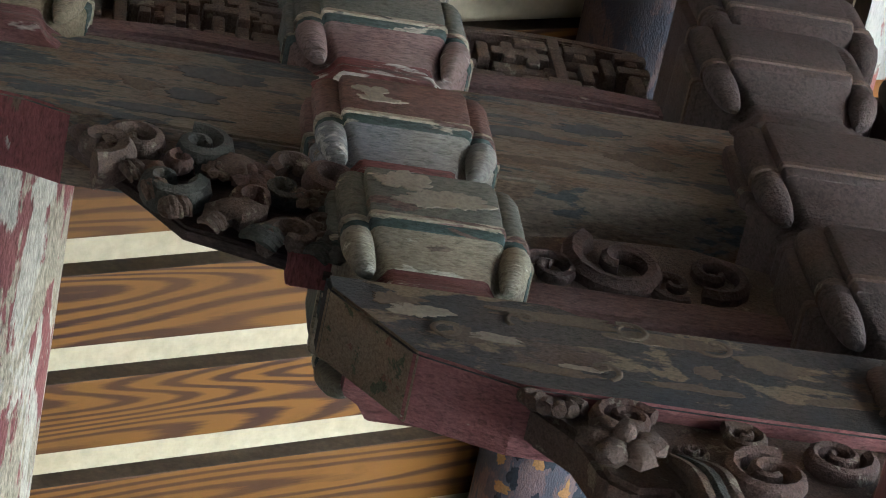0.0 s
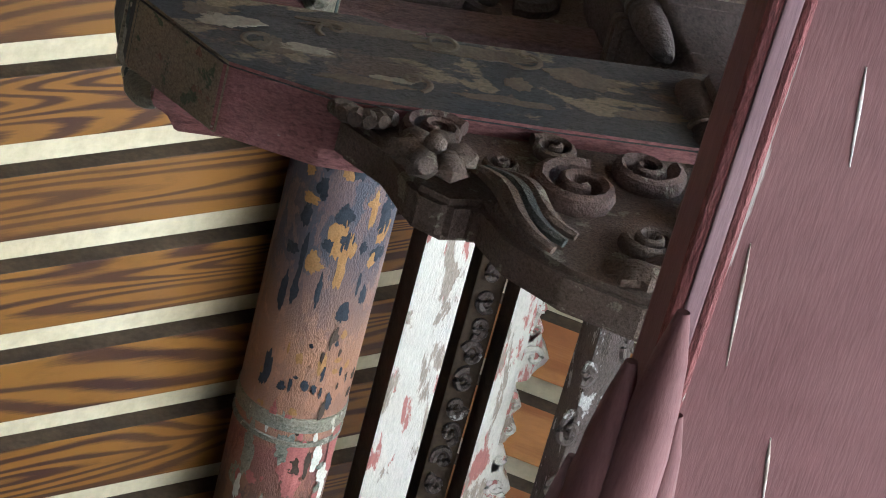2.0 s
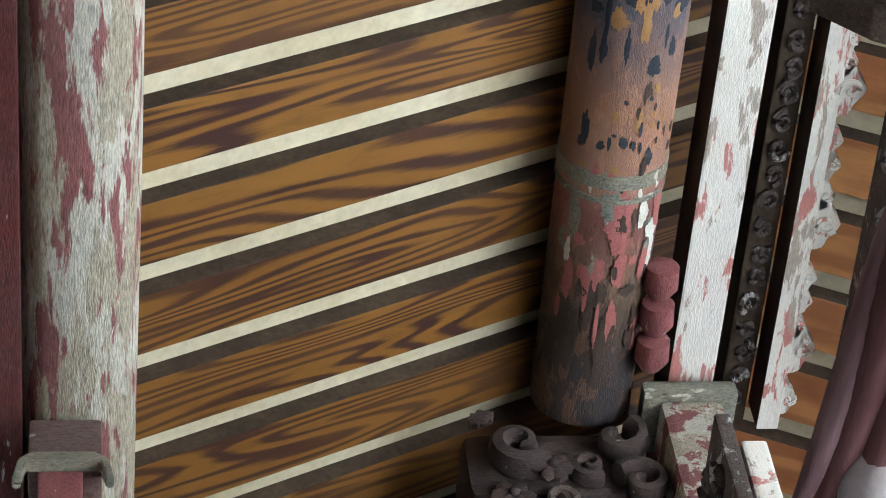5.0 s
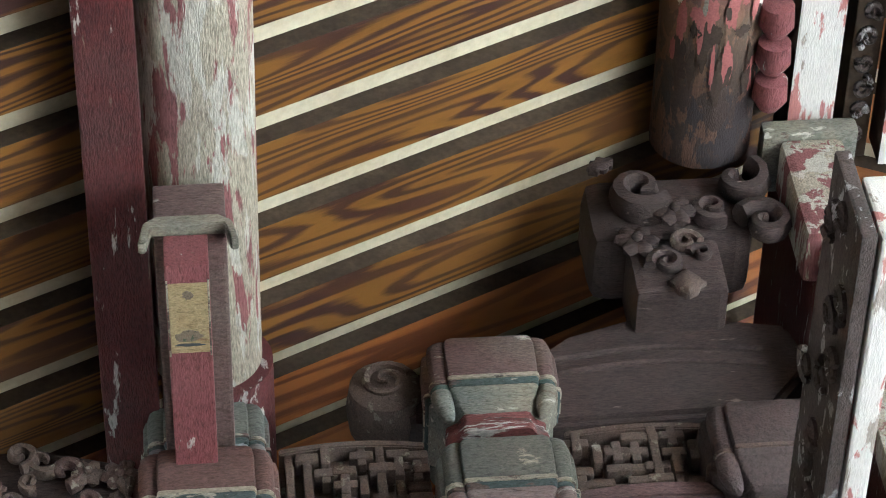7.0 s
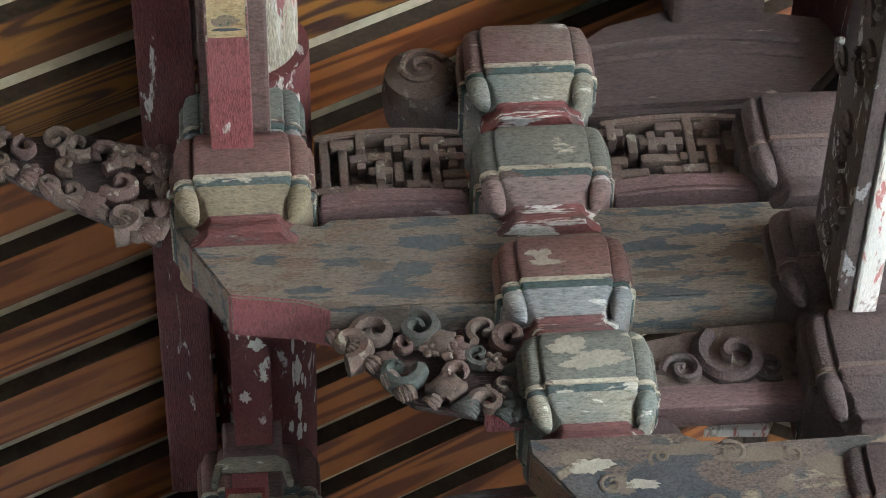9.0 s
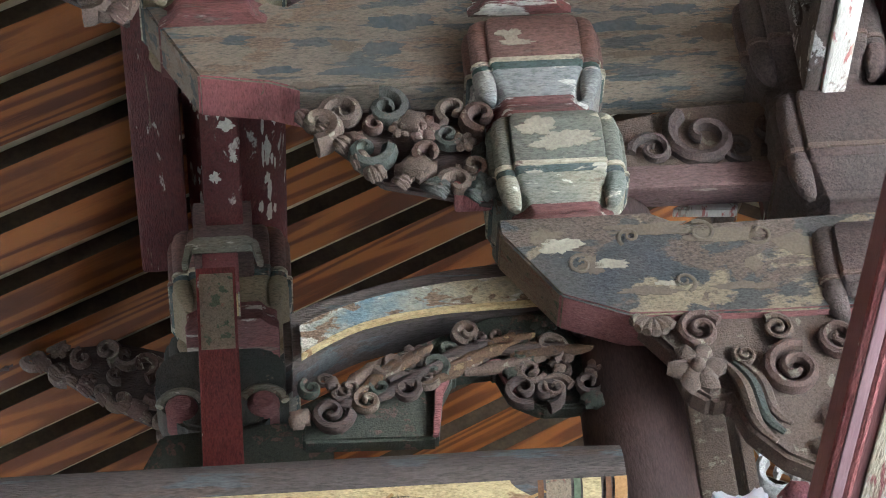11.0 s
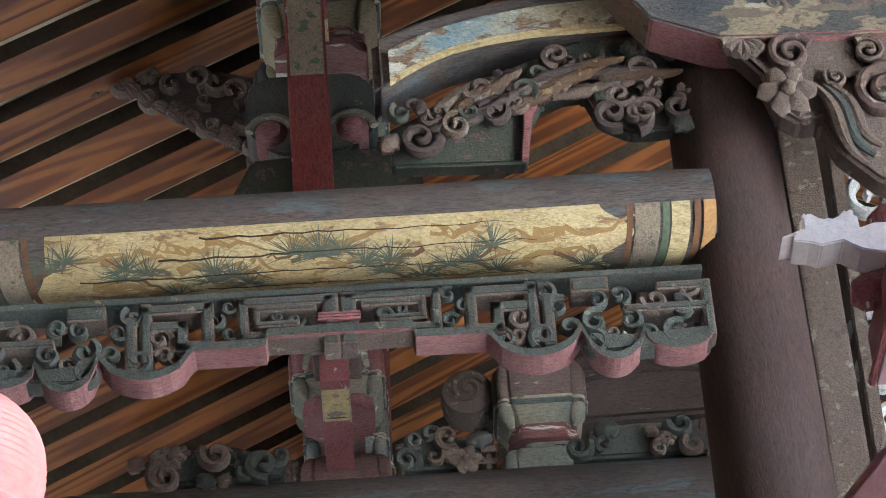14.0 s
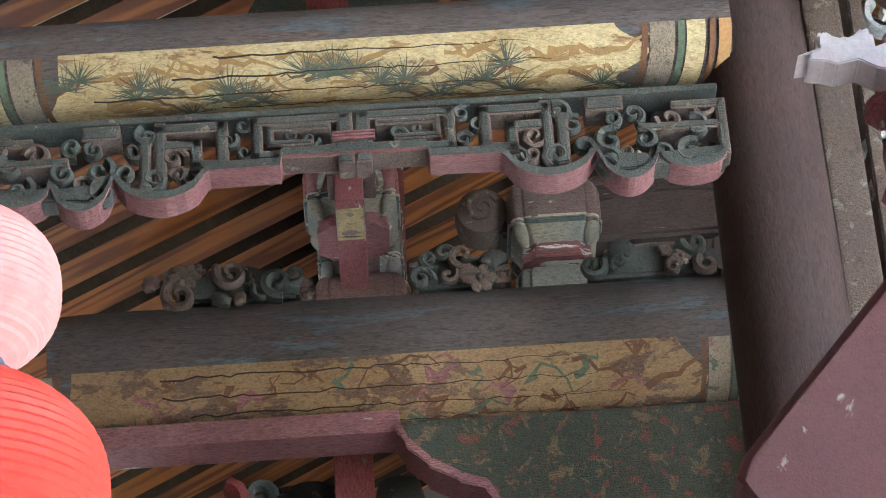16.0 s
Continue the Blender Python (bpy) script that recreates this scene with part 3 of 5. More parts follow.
# Outer row: dusty blocks, painted darker for the shade they stand in.
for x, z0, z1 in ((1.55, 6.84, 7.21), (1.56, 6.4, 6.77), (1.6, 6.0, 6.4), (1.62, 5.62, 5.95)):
    truss.append(block(x, z0, z1, 0.4, mats=(DOU_DUSK, DOU_DUSK, DOU_DUSK), label="dusty bracket block with lobed corners, paint darkened as shade"))

# upper tie beam with its cut end
t = thing("tie_beam", (0.7, 5.7, 6.6), "horizontal tie beam with worn blue and brown paint", "beam")
B1 = [deep(*p, 5.6) for p in ((-0.22, 6.78), (-0.08, 6.52), (0.1, 6.49), (0.18, 6.46), (1.7, 6.45), (1.7, 6.78), (0.2, 6.78), (0.16, 6.755), (0.1, 6.78))]
o = part("timber", prism(B1, 5.6, 5.76, 0.006), [BLUEWOOD, PINK], t)
for p in o.data.polygons:
    if p.normal.z < -0.5 and p.center.x + 0.7 < 0.25:
        p.material_index = 1
BLUEPATCH = plain("old_blue_paint", (0.065, 0.085, 0.1), (0.12, 0.12, 0.11), 9)
TANPATCH = plain("bared_tan_wood", (0.17, 0.135, 0.095), (0.12, 0.1, 0.08), 16)
MAUVE_DUST = peeling("dusty_mauve_paint", (0.21, 0.125, 0.12), (0.17, 0.105, 0.1), under=(0.4, 0.32, 0.28), bare=(0.15, 0.1, 0.085), peel=0.34, grain=(1, 3, 3), size=6, dust=0.45)
for k, (cx, cz, rx, rz, pm) in enumerate(((0.47, 6.77, 0.09, 0.035, BLUEPATCH), (0.42, 6.68, 0.05, 0.02, BLUEPATCH), (0.36, 6.6, 0.11, 0.014, BLUEPATCH), (0.3, 6.7, 0.05, 0.022, TANPATCH),
                                          (1.05, 6.72, 0.12, 0.02, BLUEPATCH), (1.2, 6.78, 0.09, 0.02, BLUEPATCH), (1.08, 6.62, 0.1, 0.015, TANPATCH), (1.28, 6.68, 0.07, 0.03, TANPATCH),
                                          (0.12, 6.62, 0.07, 0.012, BLUEPATCH), (0.02, 6.74, 0.05, 0.012, BLUEPATCH), (0.2, 6.56, 0.05, 0.012, TANPATCH))):
    patch("paint_patch", t, cx, cz, rx, rz, 5.6, pm, 320 + k)
truss.append(t)

# bent arm under the lowest block
t = thing("cantilever_beam", (1.2, 5.6, 5.8), "bent bracket arm, blue face and flaking pink underside", "bracket arm")
ARM = [(0.655, 6.03), (0.657, 5.98), (0.79, 5.78), (0.955, 5.71), (1.3, 5.7), (1.7, 5.7), (1.7, 6.0), (1.12, 5.985), (1.04, 6.03), (0.95, 6.03)]
o = part("timber", prism(ARM, 5.54, 5.68, 0.006), [ARMPAINT, MAUVE, FLORAL], t)
for p in o.data.polygons:
    if p.normal.z < -0.3:
        p.material_index = 2 if p.normal.x < -0.6 else 1
for k, (cx, cz, rx, rz, pm) in enumerate(((0.76, 5.97, 0.06, 0.03, TANPATCH), (0.8, 5.93, 0.05, 0.025, PALEPATCH), (0.93, 5.87, 0.05, 0.016, PALEPATCH), (0.87, 5.86, 0.035, 0.035, TANPATCH),
                                          (1.03, 5.975, 0.12, 0.022, TANPATCH), (1.22, 5.94, 0.1, 0.024, TANPATCH), (1.0, 5.78, 0.09, 0.016, TANPATCH), (1.06, 5.8, 0.04, 0.01, PALEPATCH),
                                          (1.4, 5.9, 0.07, 0.03, TANPATCH), (1.25, 5.78, 0.09, 0.016, TANPATCH), (1.28, 5.85, 0.022, 0.022, TANPATCH), (1.5, 5.8, 0.06, 0.02, TANPATCH))):
    patch("paint_patch", t, cx, cz, rx, rz, 5.54, pm, 340 + k)
for k, (cx, cz, r_) in enumerate(((0.85, 5.87, 0.035), (1.16, 5.955, 0.04), (1.31, 5.94, 0.035), (0.98, 5.95, 0.03), (1.1, 5.8, 0.03))):
    p_, q_ = spiral(cx, cz, 5.54, r_, 1.3, 1.0 + k, -1 if k % 2 else 1, 0.006)
    part("painted_scroll", sweep(p_, q_, 6, flat=0.4), TANPATCH, t, "thin tan painted scroll", smooth=True)
truss.append(t)

# carved pieces under the arm and the beam
t = thing("carved_bracket", (1.2, 5.6, 5.4), "carved wooden bracket with scrolls, shell and rose", "carved bracket")
POLY = [(0.97, 5.715), (1.04, 5.62), (1.07, 5.5), (1.12, 5.46), (1.17, 5.47), (1.2, 5.38), (1.28, 5.29), (1.4, 5.22), (1.7, 5.24), (1.7, 5.72)]
part("board", prism(POLY, 5.57, 5.65, 0.012), CARVE, t)
for k in range(6):                              # shell at the head
    a = radians(200 + 24 * k)
    part("shell_rib", sweep([(1.01 + 0.015 * j * math.cos(a), 5.565 - 0.004 * j, 5.715 + 0.015 * j * math.sin(a)) for j in range(5)], [0.008, 0.012, 0.016, 0.018, 0.012], 8), CARVE, t, smooth=True)
for x, z, r, a, w_ in ((1.12, 5.66, 0.058, 0.5, 1), (1.31, 5.655, 0.042, 2.2, -1), (1.335, 5.53, 0.075, 1.2, 1), (1.22, 5.44, 0.036, 0.0, -1), (1.245, 5.4, 0.026, 2.0, 1), (1.46, 5.62, 0.06, 0.4, -1),
                       (1.43, 5.39, 0.045, 3.0, 1), (1.55, 5.5, 0.07, 1.0, -1), (1.22, 5.58, 0.03, 2.0, 1), (1.6, 5.34, 0.05, 0.3, 1)):
    p_, r_ = spiral(x, z, 5.56, r, 1.7, a, w_, r * 0.24)
    part("scroll", sweep(p_, r_, 8, flat=1.5), CARVE_R if r > 0.055 else CARVE, t, smooth=True)
for k in range(3):                              # long ribbed leaf along the lower edge
    pts = [(1.165 + 0.022 * k + 0.03 * math.sin(4.2 * u) + 0.12 * u * u * u, 5.552 - 0.014 * math.sin(3.1 * u), 5.56 - 0.005 * k - (0.24 - 0.03 * k) * u) for u in (j / 9 for j in range(10))]
    part("leaf_rib", sweep(pts, [0.006 + 0.012 * math.sin(math.pi * (j + 0.5) / 10) for j in range(10)], 7), CARVE_G if k == 1 else CARVE, t, smooth=True)
for k in range(4):
    part("leaf", leaf((1.34 + 0.07 * k, 5.56, 5.32 + 0.02 * (k % 2)), -0.5 + 0.3 * k, 0.11, 0.035, k), CARVE_R if k % 2 else CARVE, t, smooth=True)
flower(t, (1.09, 5.53, 5.52), 0.075, 3, CARVE, "carved rose")
truss.append(t)
t = thing("carved_bracket", (0.4, 5.6, 6.3), "openwork carved wing of flowers and scrolls", "carved bracket")
POLY = [(0.16, 6.45), (0.3, 6.3), (0.38, 6.2), (0.55, 6.15), (0.66, 6.12), (0.66, 6.45)]
part("board", prism([(x, z + 0.02) for x, z in POLY], 5.61, 5.64, 0.006), UMBER, t)
wing(t, POLY, 5.59, 7, (CARVE_R, CARVE, CARVE, CARVE_G))
part("end_block", box(0.56, 0.66, 5.585, 5.66, 6.15, 6.24, 0.012), PINK, t, "rounded pink end")
truss.append(t)
t = thing("carved_bracket", (-0.5, 5.6, 7.0), "openwork carved wing of flowers and scrolls", "carved bracket")
POLY = [(-0.85, 7.22), (-0.6, 7.02), (-0.46, 6.93), (-0.26, 6.8), (-0.25, 7.16), (-0.5, 7.24)]
part("board", prism([(x, z + 0.02) for x, z in POLY], 5.61, 5.64, 0.006), UMBER, t)
wing(t, POLY, 5.59, 9, (CARVE, CARVE_R, CARVE))
truss.append(t)

# left support of the truss: post, strips, small arm and its cap
far_purlin = purlin(0.01, 7.6, 0.163, RED_CHIP, 5.62, 11.5, "round red purlin with chips of white showing")
for k in range(46):
    deg = rngf.choice((rngf.uniform(24, 50), rngf.uniform(24, 50), rngf.uniform(-52, -34)))
    log_flake("paint_loss", far_purlin, 0.01, 7.6, 0.163, rngf.uniform(5.7, 7.3), deg, rngf.uniform(0.015, 0.06), rngf.uniform(0.004, 0.014), CHALKY, 700 + k)
strip = long_board("tie_strip", -0.1, 0.022, 7.3, 7.44, 5.72, 7.2, RED_CHIP, "red strip with chalk showing under the purlin")
for k, (cx, cy, rx, ry) in enumerate(((-0.04, 6.52, 0.04, 0.05), (-0.02, 6.6, 0.03, 0.03), (0.005, 6.3, 0.012, 0.04), (-0.06, 6.85, 0.02, 0.03), (-0.08, 6.1, 0.01, 0.04), (-0.05, 6.45, 0.015, 0.03), (0.0, 6.75, 0.012, 0.03))):
    rng = random.Random(420 + k)
    bm = prism([(cx + rx * rng.uniform(0.4, 1.2) * math.cos(a), -cy - ry * rng.uniform(0.4, 1.2) * math.sin(a)) for a in (2 * math.pi * q / 26 for q in range(26))], 7.2975, 7.3, 0)
    for v in bm.verts:
        v.co = Vector((v.co.x, -v.co.z, v.co.y))
    part("paint_loss", bm, CHALKY, strip)
t = thing("corbel", (-0.05, 5.2, 7.0), "small pink arm with a gilt plate under the purlin", "bracket arm")
part("stem", box(-0.115, -0.0, 4.78, 5.62, 7.06, 7.18, 0.006), PINK, t)
part("plate", box(-0.108, -0.007, 4.84, 5.08, 7.052, 7.06, 0.003), YELLOW, t, "worn gilt plate with dark figures")
for k, (cx, cy, rx, ry, pm) in enumerate(((-0.058, 4.875, 0.014, 0.016, 0), (-0.058, 4.95, 0.03, 0.05, 1), (-0.06, 5.02, 0.036, 0.022, 0), (-0.06, 5.05, 0.04, 0.006, 2),
                                          (-0.085, 4.97, 0.006, 0.05, 1), (-0.03, 4.97, 0.006, 0.05, 1))):
    rng = random.Random(20 + k)
    f = [(cx + rx * rng.uniform(0.7, 1.15) * math.cos(a), cy + ry * rng.uniform(0.7, 1.15) * math.sin(a)) for a in (2 * math.pi * q / 16 for q in range(16))]
    bm = prism([(a, -b) for a, b in f], 7.0495 + 0.0003 * k, 7.0515, 0)
    for v in bm.verts:
        v.co = Vector((v.co.x, -v.co.z, v.co.y))
    part("painted_mark", bm, (FLORAL, YELLOW, BLUEPATCH)[pm], t)
for x0_, x1_ in ((-0.1135, -0.1085), (-0.0065, -0.0015)):
    part("plate_edge", box(x0_, x1_, 4.83, 5.09, 7.05, 7.059, 0.001), CREAMLINE, t, "thin cream edge line")
CAP = [(-0.18, 7.12), (-0.165, 7.2), (-0.13, 7.225), (0.03, 7.225), (0.065, 7.2), (0.08, 7.12), (0.06, 7.12), (0.045, 7.185), (-0.145, 7.185), (-0.16, 7.12)]
part("cap", prism(CAP, 4.75, 4.79, 0.004), DOU_LIP, t, "arched cap moulding")
part("cheek", box(-0.14, 0.05, 4.79, 5.6, 7.181, 7.4, 0.01), DOU_BODY, t)
truss.append(t)
truss.append(block(-0.03, 7.16, 7.46, 0.36, y=5.82, mats=(DOU_GREEN, LIP_BLUE, DOU_REDBASE), label="grey-green moulded block under the purlin"))


# fretwork panels between the blocks
def fret_panel(x0, x1, z0, z1, y, seed, mats, curve=0.02):
    t = thing("fret_panel", ((x0 + x1) / 2, y, z0), "dusty brown fretwork panel with key pattern", "fret panel", "fret panels of the truss")
    n = 12
    top = [(x0 + (x1 - x0) * k / n, z1 + curve * math.sin(math.pi * k / n)) for k in range(n + 1)]
    part("top_rail", prism(top + [(x, z - 0.025) for x, z in top[::-1]], y, y + 0.07, 0.004), mats[0], t)
    part("bottom_rail", prism([(x, z - (z1 - z0)) for x, z in top] + [(x, z - (z1 - z0) - 0.065) for x, z in top[::-1]], y - 0.02, y + 0.09, 0.01), mats[1], t, "rounded mauve rail")
    part("backing", box(x0, x1, y + 0.055, y + 0.07, z0, z1, 0), mats[0], t)
    rng = random.Random(seed)
    nx, nz = 8, 4
    w, h = (x1 - x0) / nx, (z1 - z0 - 0.02) / nz
    for i in range(nx):
        for j in range(nz):
            cx, cz = x0 + (i + 0.5) * w, z0 + (j + 0.5) * h + curve * math.sin(math.pi * (i + 0.5) / nx) * 0.8
            if rng.random() < 0.6:
                part("bar", box(cx - w * 0.66, cx + w * 0.66, y + rng.uniform(-0.008, 0.012), y + 0.06, cz - h * 0.27, cz + h * 0.27, 0.006), mats[0], t)
            if rng.random() < 0.6:
                part("bar", box(cx - w * 0.25, cx + w * 0.25, y + rng.uniform(-0.008, 0.012), y + 0.06, cz - h * 0.66, cz + h * 0.66, 0.006), mats[0], t)
    return t


truss.append(fret_panel(0.17, 0.58, 6.99, 7.24, 5.64, 3, (CARVE, MAUVE_DUST)))
truss.append(fret_panel(0.98, 1.42, 7.0, 7.25, 5.64, 4, (CARVE, MAUVE_DUST)))

# scroll-ended arm behind the top block, and the arm rising to the ridge side
t = thing("scroll_beam", (0.9, 5.7, 7.4), "dark arm with a scrolled end behind the block", "bracket arm")
AR = [(0.55, 7.36), (0.72, 7.3), (1.6, 7.32), (1.75, 7.5), (1.7, 7.68), (1.3, 7.76), (1.05, 7.68), (0.95, 7.6), (0.7, 7.56), (0.56, 7.52)]
part("timber", prism(AR, 5.66, 5.82, 0.02), UMBER, t)
for k in range(2):
    part("moulding", sweep([(0.98 + 0.07 * i, 5.655, 7.5 + 0.06 * k + 0.035 * math.sin(i * 0.35)) for i in range(10)], 0.012, 7), UMBER, t, smooth=True)
part("scroll_end", lathe([(0.06, -0.1), (0.105, -0.08), (0.115, 0), (0.105, 0.08), (0.06, 0.1)], (0.49, 5.72, 7.47), "y", 24), CARVE, t, smooth=True)
p_, r_ = spiral(0.49, 7.47, 5.62, 0.075, 1.7, 0.4, 1, 0.014)
part("scroll", sweep(p_, r_, 7), CARVE, t, smooth=True)
truss.append(t)
# carved block stack that carries the painted purlin
t = thing("carved_corbel", (1.45, 5.5, 7.6), "dark carved stack of blocks carrying the painted purlin", "bracket block")
part("base", box(1.24, 1.52, 5.5, 5.75, 7.66, 7.9, 0.03), UMBER, t)
part("head", box(1.14, 1.64, 5.5, 5.76, 7.9, 8.2, 0.06), UMBER, t)
carving(t, [(1.1, 7.9), (1.68, 7.9), (1.66, 8.2), (1.12, 8.2)], 5.47, 6, 15, 0.075, (UMBER, UMBER))
carving(t, [(1.26, 7.68), (1.5, 7.68), (1.5, 7.88), (1.26, 7.88)], 5.5, 5, 16, 0.06, (UMBER, CARVE))
truss.append(t)
# scroll board and rail between the lower blocks and the outer row
t = thing("scroll_board", (1.2, 5.62, 6.2), "dark carved scroll board over a mauve rail", "carved board")
part("board", prism([(0.98, 6.24), (1.6, 6.24), (1.6, 6.43), (1.4, 6.5), (1.2, 6.49), (1.0, 6.45)], 5.67, 5.72, 0.01), CARVE, t)
part("rail", box(0.98, 1.6, 5.655, 5.74, 6.2, 6.28, 0.012), MAUVE_DUST, t, "worn mauve rail")
for k, (x, z, r) in enumerate(((1.24, 6.37, 0.1), (1.1, 6.33, 0.06), (1.42, 6.38, 0.07), (1.33, 6.33, 0.05))):
    p_, r_ = spiral(x, z, 5.665, r, 1.3, 2.2 + k, -1 if k % 2 else 1, r * 0.24)
    part("scroll", sweep(p_, r_, 7, flat=1.3), DOU_DUSK, t, smooth=True)
truss.append(t)

# ---- only in the second truss: curved beam, foot carvings, main beam, hanging panel ----
t = thing("curved_beam", (0.5, 5.75, 5.5), "arched beam with flaking blue and yellow painting", "beam")
n = 20
xs_ = np.linspace(0.1, 0.88, n + 1)
top = [deep(x, float(np.interp(x, (0.08, 0.2, 0.36, 0.52, 0.69, 0.88), (5.73, 5.785, 5.83, 5.86, 5.875, 5.88))), 5.72) for x in xs_]
low = [deep(x, float(np.interp(x, (0.1, 0.14, 0.2, 0.28, 0.38, 0.5, 0.88), (5.57, 5.595, 5.635, 5.675, 5.7, 5.715, 5.725))), 5.72) for x in xs_]
part("timber", prism(top + low[::-1], 5.72, 5.88, 0.02), DARKBEAM, t)
ARCPAINT = peeling("painted_arch", (0.55, 0.45, 0.26), (0.2, 0.28, 0.32), under=(0.6, 0.58, 0.5), bare=(0.22, 0.15, 0.1), peel=0.47, grain=(1.5, 2, 3), size=7, dust=0.15)
mid = [(0.42 * a[0] + 0.58 * b[0], 0.42 * b[1] + 0.58 * a[1]) for a, b in zip(top, low)]
face = list(zip(mid, low))[1:]
part("painted_face", prism([a for a, b in face] + [(b[0], b[1] + 0.01) for a, b in face[::-1]], 5.705, 5.719, 0.002), ARCPAINT, t, "flaking painting of waves in blue and yellow")
part("edge_line", prism([(b[0], b[1] + 0.008) for a, b in face] + [(b[0], b[1] - 0.004) for a, b in face[::-1]], 5.703, 5.719, 0), YELLOW, t)
FOOT = peeling("dull_green_board", (0.055, 0.068, 0.055), (0.07, 0.075, 0.055), under=(0.16, 0.1, 0.08), bare=(0.1, 0.07, 0.055), peel=0.42, size=7, dust=0.25)
GILT = peeling("dull_gilt_carving", (0.15, 0.085, 0.04), (0.1, 0.06, 0.04), under=(0.26, 0.18, 0.09), bare=(0.09, 0.06, 0.045), peel=0.4, size=9, dust=0.2)
t = thing("carved_apron", (0.5, 5.75, 5.4), "carved apron of long leaves under the arched beam", "carved board")
AP = [(0.13, 5.36), (0.45, 5.35), (0.47, 5.47), (0.5, 5.53), (0.6, 5.54), (0.63, 5.46), (0.7, 5.42), (0.78, 5.42), (0.88, 5.44), (0.88, 5.72), (0.6, 5.7), (0.35, 5.6), (0.13, 5.46)]
part("board", prism([deep(*p, 5.74) for p in AP], 5.745, 5.8, 0.008), FOOT, t)
part("lip", prism([deep(*p, 5.74) for p in ((0.45, 5.35), (0.47, 5.47), (0.5, 5.53), (0.6, 5.54), (0.63, 5.46), (0.655, 5.47), (0.615, 5.56), (0.485, 5.55), (0.45, 5.48), (0.435, 5.35))], 5.725, 5.744, 0.003), MAUVE, t, "mauve painted edge")
carving(t, [deep(*p, 5.73) for p in ((0.15, 5.42), (0.3, 5.43), (0.45, 5.52), (0.6, 5.57), (0.66, 5.45), (0.86, 5.46), (0.87, 5.66), (0.6, 5.66), (0.35, 5.6), (0.15, 5.5))], 5.725, 34, 23, 0.036, (UMBER, CARVE, FOOT))
for k in range(12):
    u = k / 11
    p0 = deep(0.22 + 0.42 * u, 5.49 + 0.14 * u - 0.03 * (k % 3), 5.72)
    part("leaf", leaf((p0[0], 5.715 - 0.003 * (k % 4), p0[1]), 0.68 - 0.75 * u + 0.1 * (k % 2), 0.15 + 0.03 * (k % 3), 0.017, k), (CARVE, GILT, UMBER, GILT)[k % 4], t, smooth=True)
for k, (x, z, r) in enumerate(((0.2, 5.43, 0.05), (0.29, 5.46, 0.04), (0.38, 5.49, 0.045), (0.44, 5.52, 0.03), (0.66, 5.47, 0.045), (0.74, 5.47, 0.04), (0.82, 5.48, 0.045), (0.25, 5.5, 0.03))):
    x, z = deep(x, z, 5.72)
    p_, r_ = spiral(x, z, 5.72, r, 1.4, k * 1.3, 1 if k % 2 else -1, r * 0.3)
    part("scroll", sweep(p_, r_, 7, flat=1.4), CARVE if k % 2 else UMBER, t, smooth=True)
t = thing("base_board", (0.0, 7.1, 6.4), "dark green footing board along the beam", "board")
part("plank", prism([deep(*p, 7.065) for p in ((-0.26, 5.28), (0.2, 5.29), (0.2, 5.42), (0.1, 5.42), (-0.2, 5.4))], 7.065, 7.2, 0.01), FOOT, t)
# ---- round main beams with painting ----
BY, BZ, BR = 5.75, 5.33, 0.118


def on_log(x, deg, y, z, r):
    return Vector((x, y + r * math.cos(radians(deg)), z + r * math.sin(radians(deg))))


def shell(y, z, r, edge, a0, a1, n=24):
    """A skin on a lying log between two lines given as x of the share across."""
    bm = bmesh.new()
    cols = []
    for k in range(n + 1):
        u = k / n
        xa, xb = edge(u)
        m = 10
        cols.append([bm.verts.new(on_log(xa + (xb - xa) * j / m, a0 + (a1 - a0) * u, y, z, r)) for j in range(m + 1)])
    for c0, c1 in zip(cols, cols[1:]):
        for j in range(len(c0) - 1):
            bm.faces.new((c0[j], c0[j + 1], c1[j + 1], c1[j]))
    return bm


def stroke(pts, w, y, z, r):
    """A brush stroke on the log: pts of x and angle."""
    bm = bmesh.new()
    prev = None
    for i, (x, a) in enumerate(pts):
        x2, a2 = pts[min(i + 1, len(pts) - 1)]
        x1, a1 = pts[max(i - 1, 0)]
        dx, dl = x2 - x1, radians(a2 - a1) * r
        ln = math.hypot(dx, dl) or 1
        ww = w * (1 - 0.75 * i / (len(pts) - 1)) / 2
        px, pa = -dl / ln * ww, math.degrees(dx / ln * ww / r)
        pair = [bm.verts.new(on_log(x + s * px, a + s * pa, y, z, r)) for s in (-1, 1)]
        if prev:
            bm.faces.new((prev[0], prev[1], pair[1], pair[0]))
        prev = pair
    return bm


NEEDLE = plain("painted_green", (0.075, 0.1, 0.075), (0.13, 0.13, 0.09), 20)
BROWNINK = plain("painted_brown", (0.2, 0.1, 0.045), (0.12, 0.06, 0.035), 20)
BROWNWASH = plain("painted_wash", (0.36, 0.23, 0.09), (0.28, 0.17, 0.07), 30)
CRACK = plain("crack_black", (0.03, 0.02, 0.015), (0.05, 0.035, 0.025), 20)
GREENPAINT = plain("painted_dark_green", (0.1, 0.14, 0.09), (0.14, 0.15, 0.1), 12)


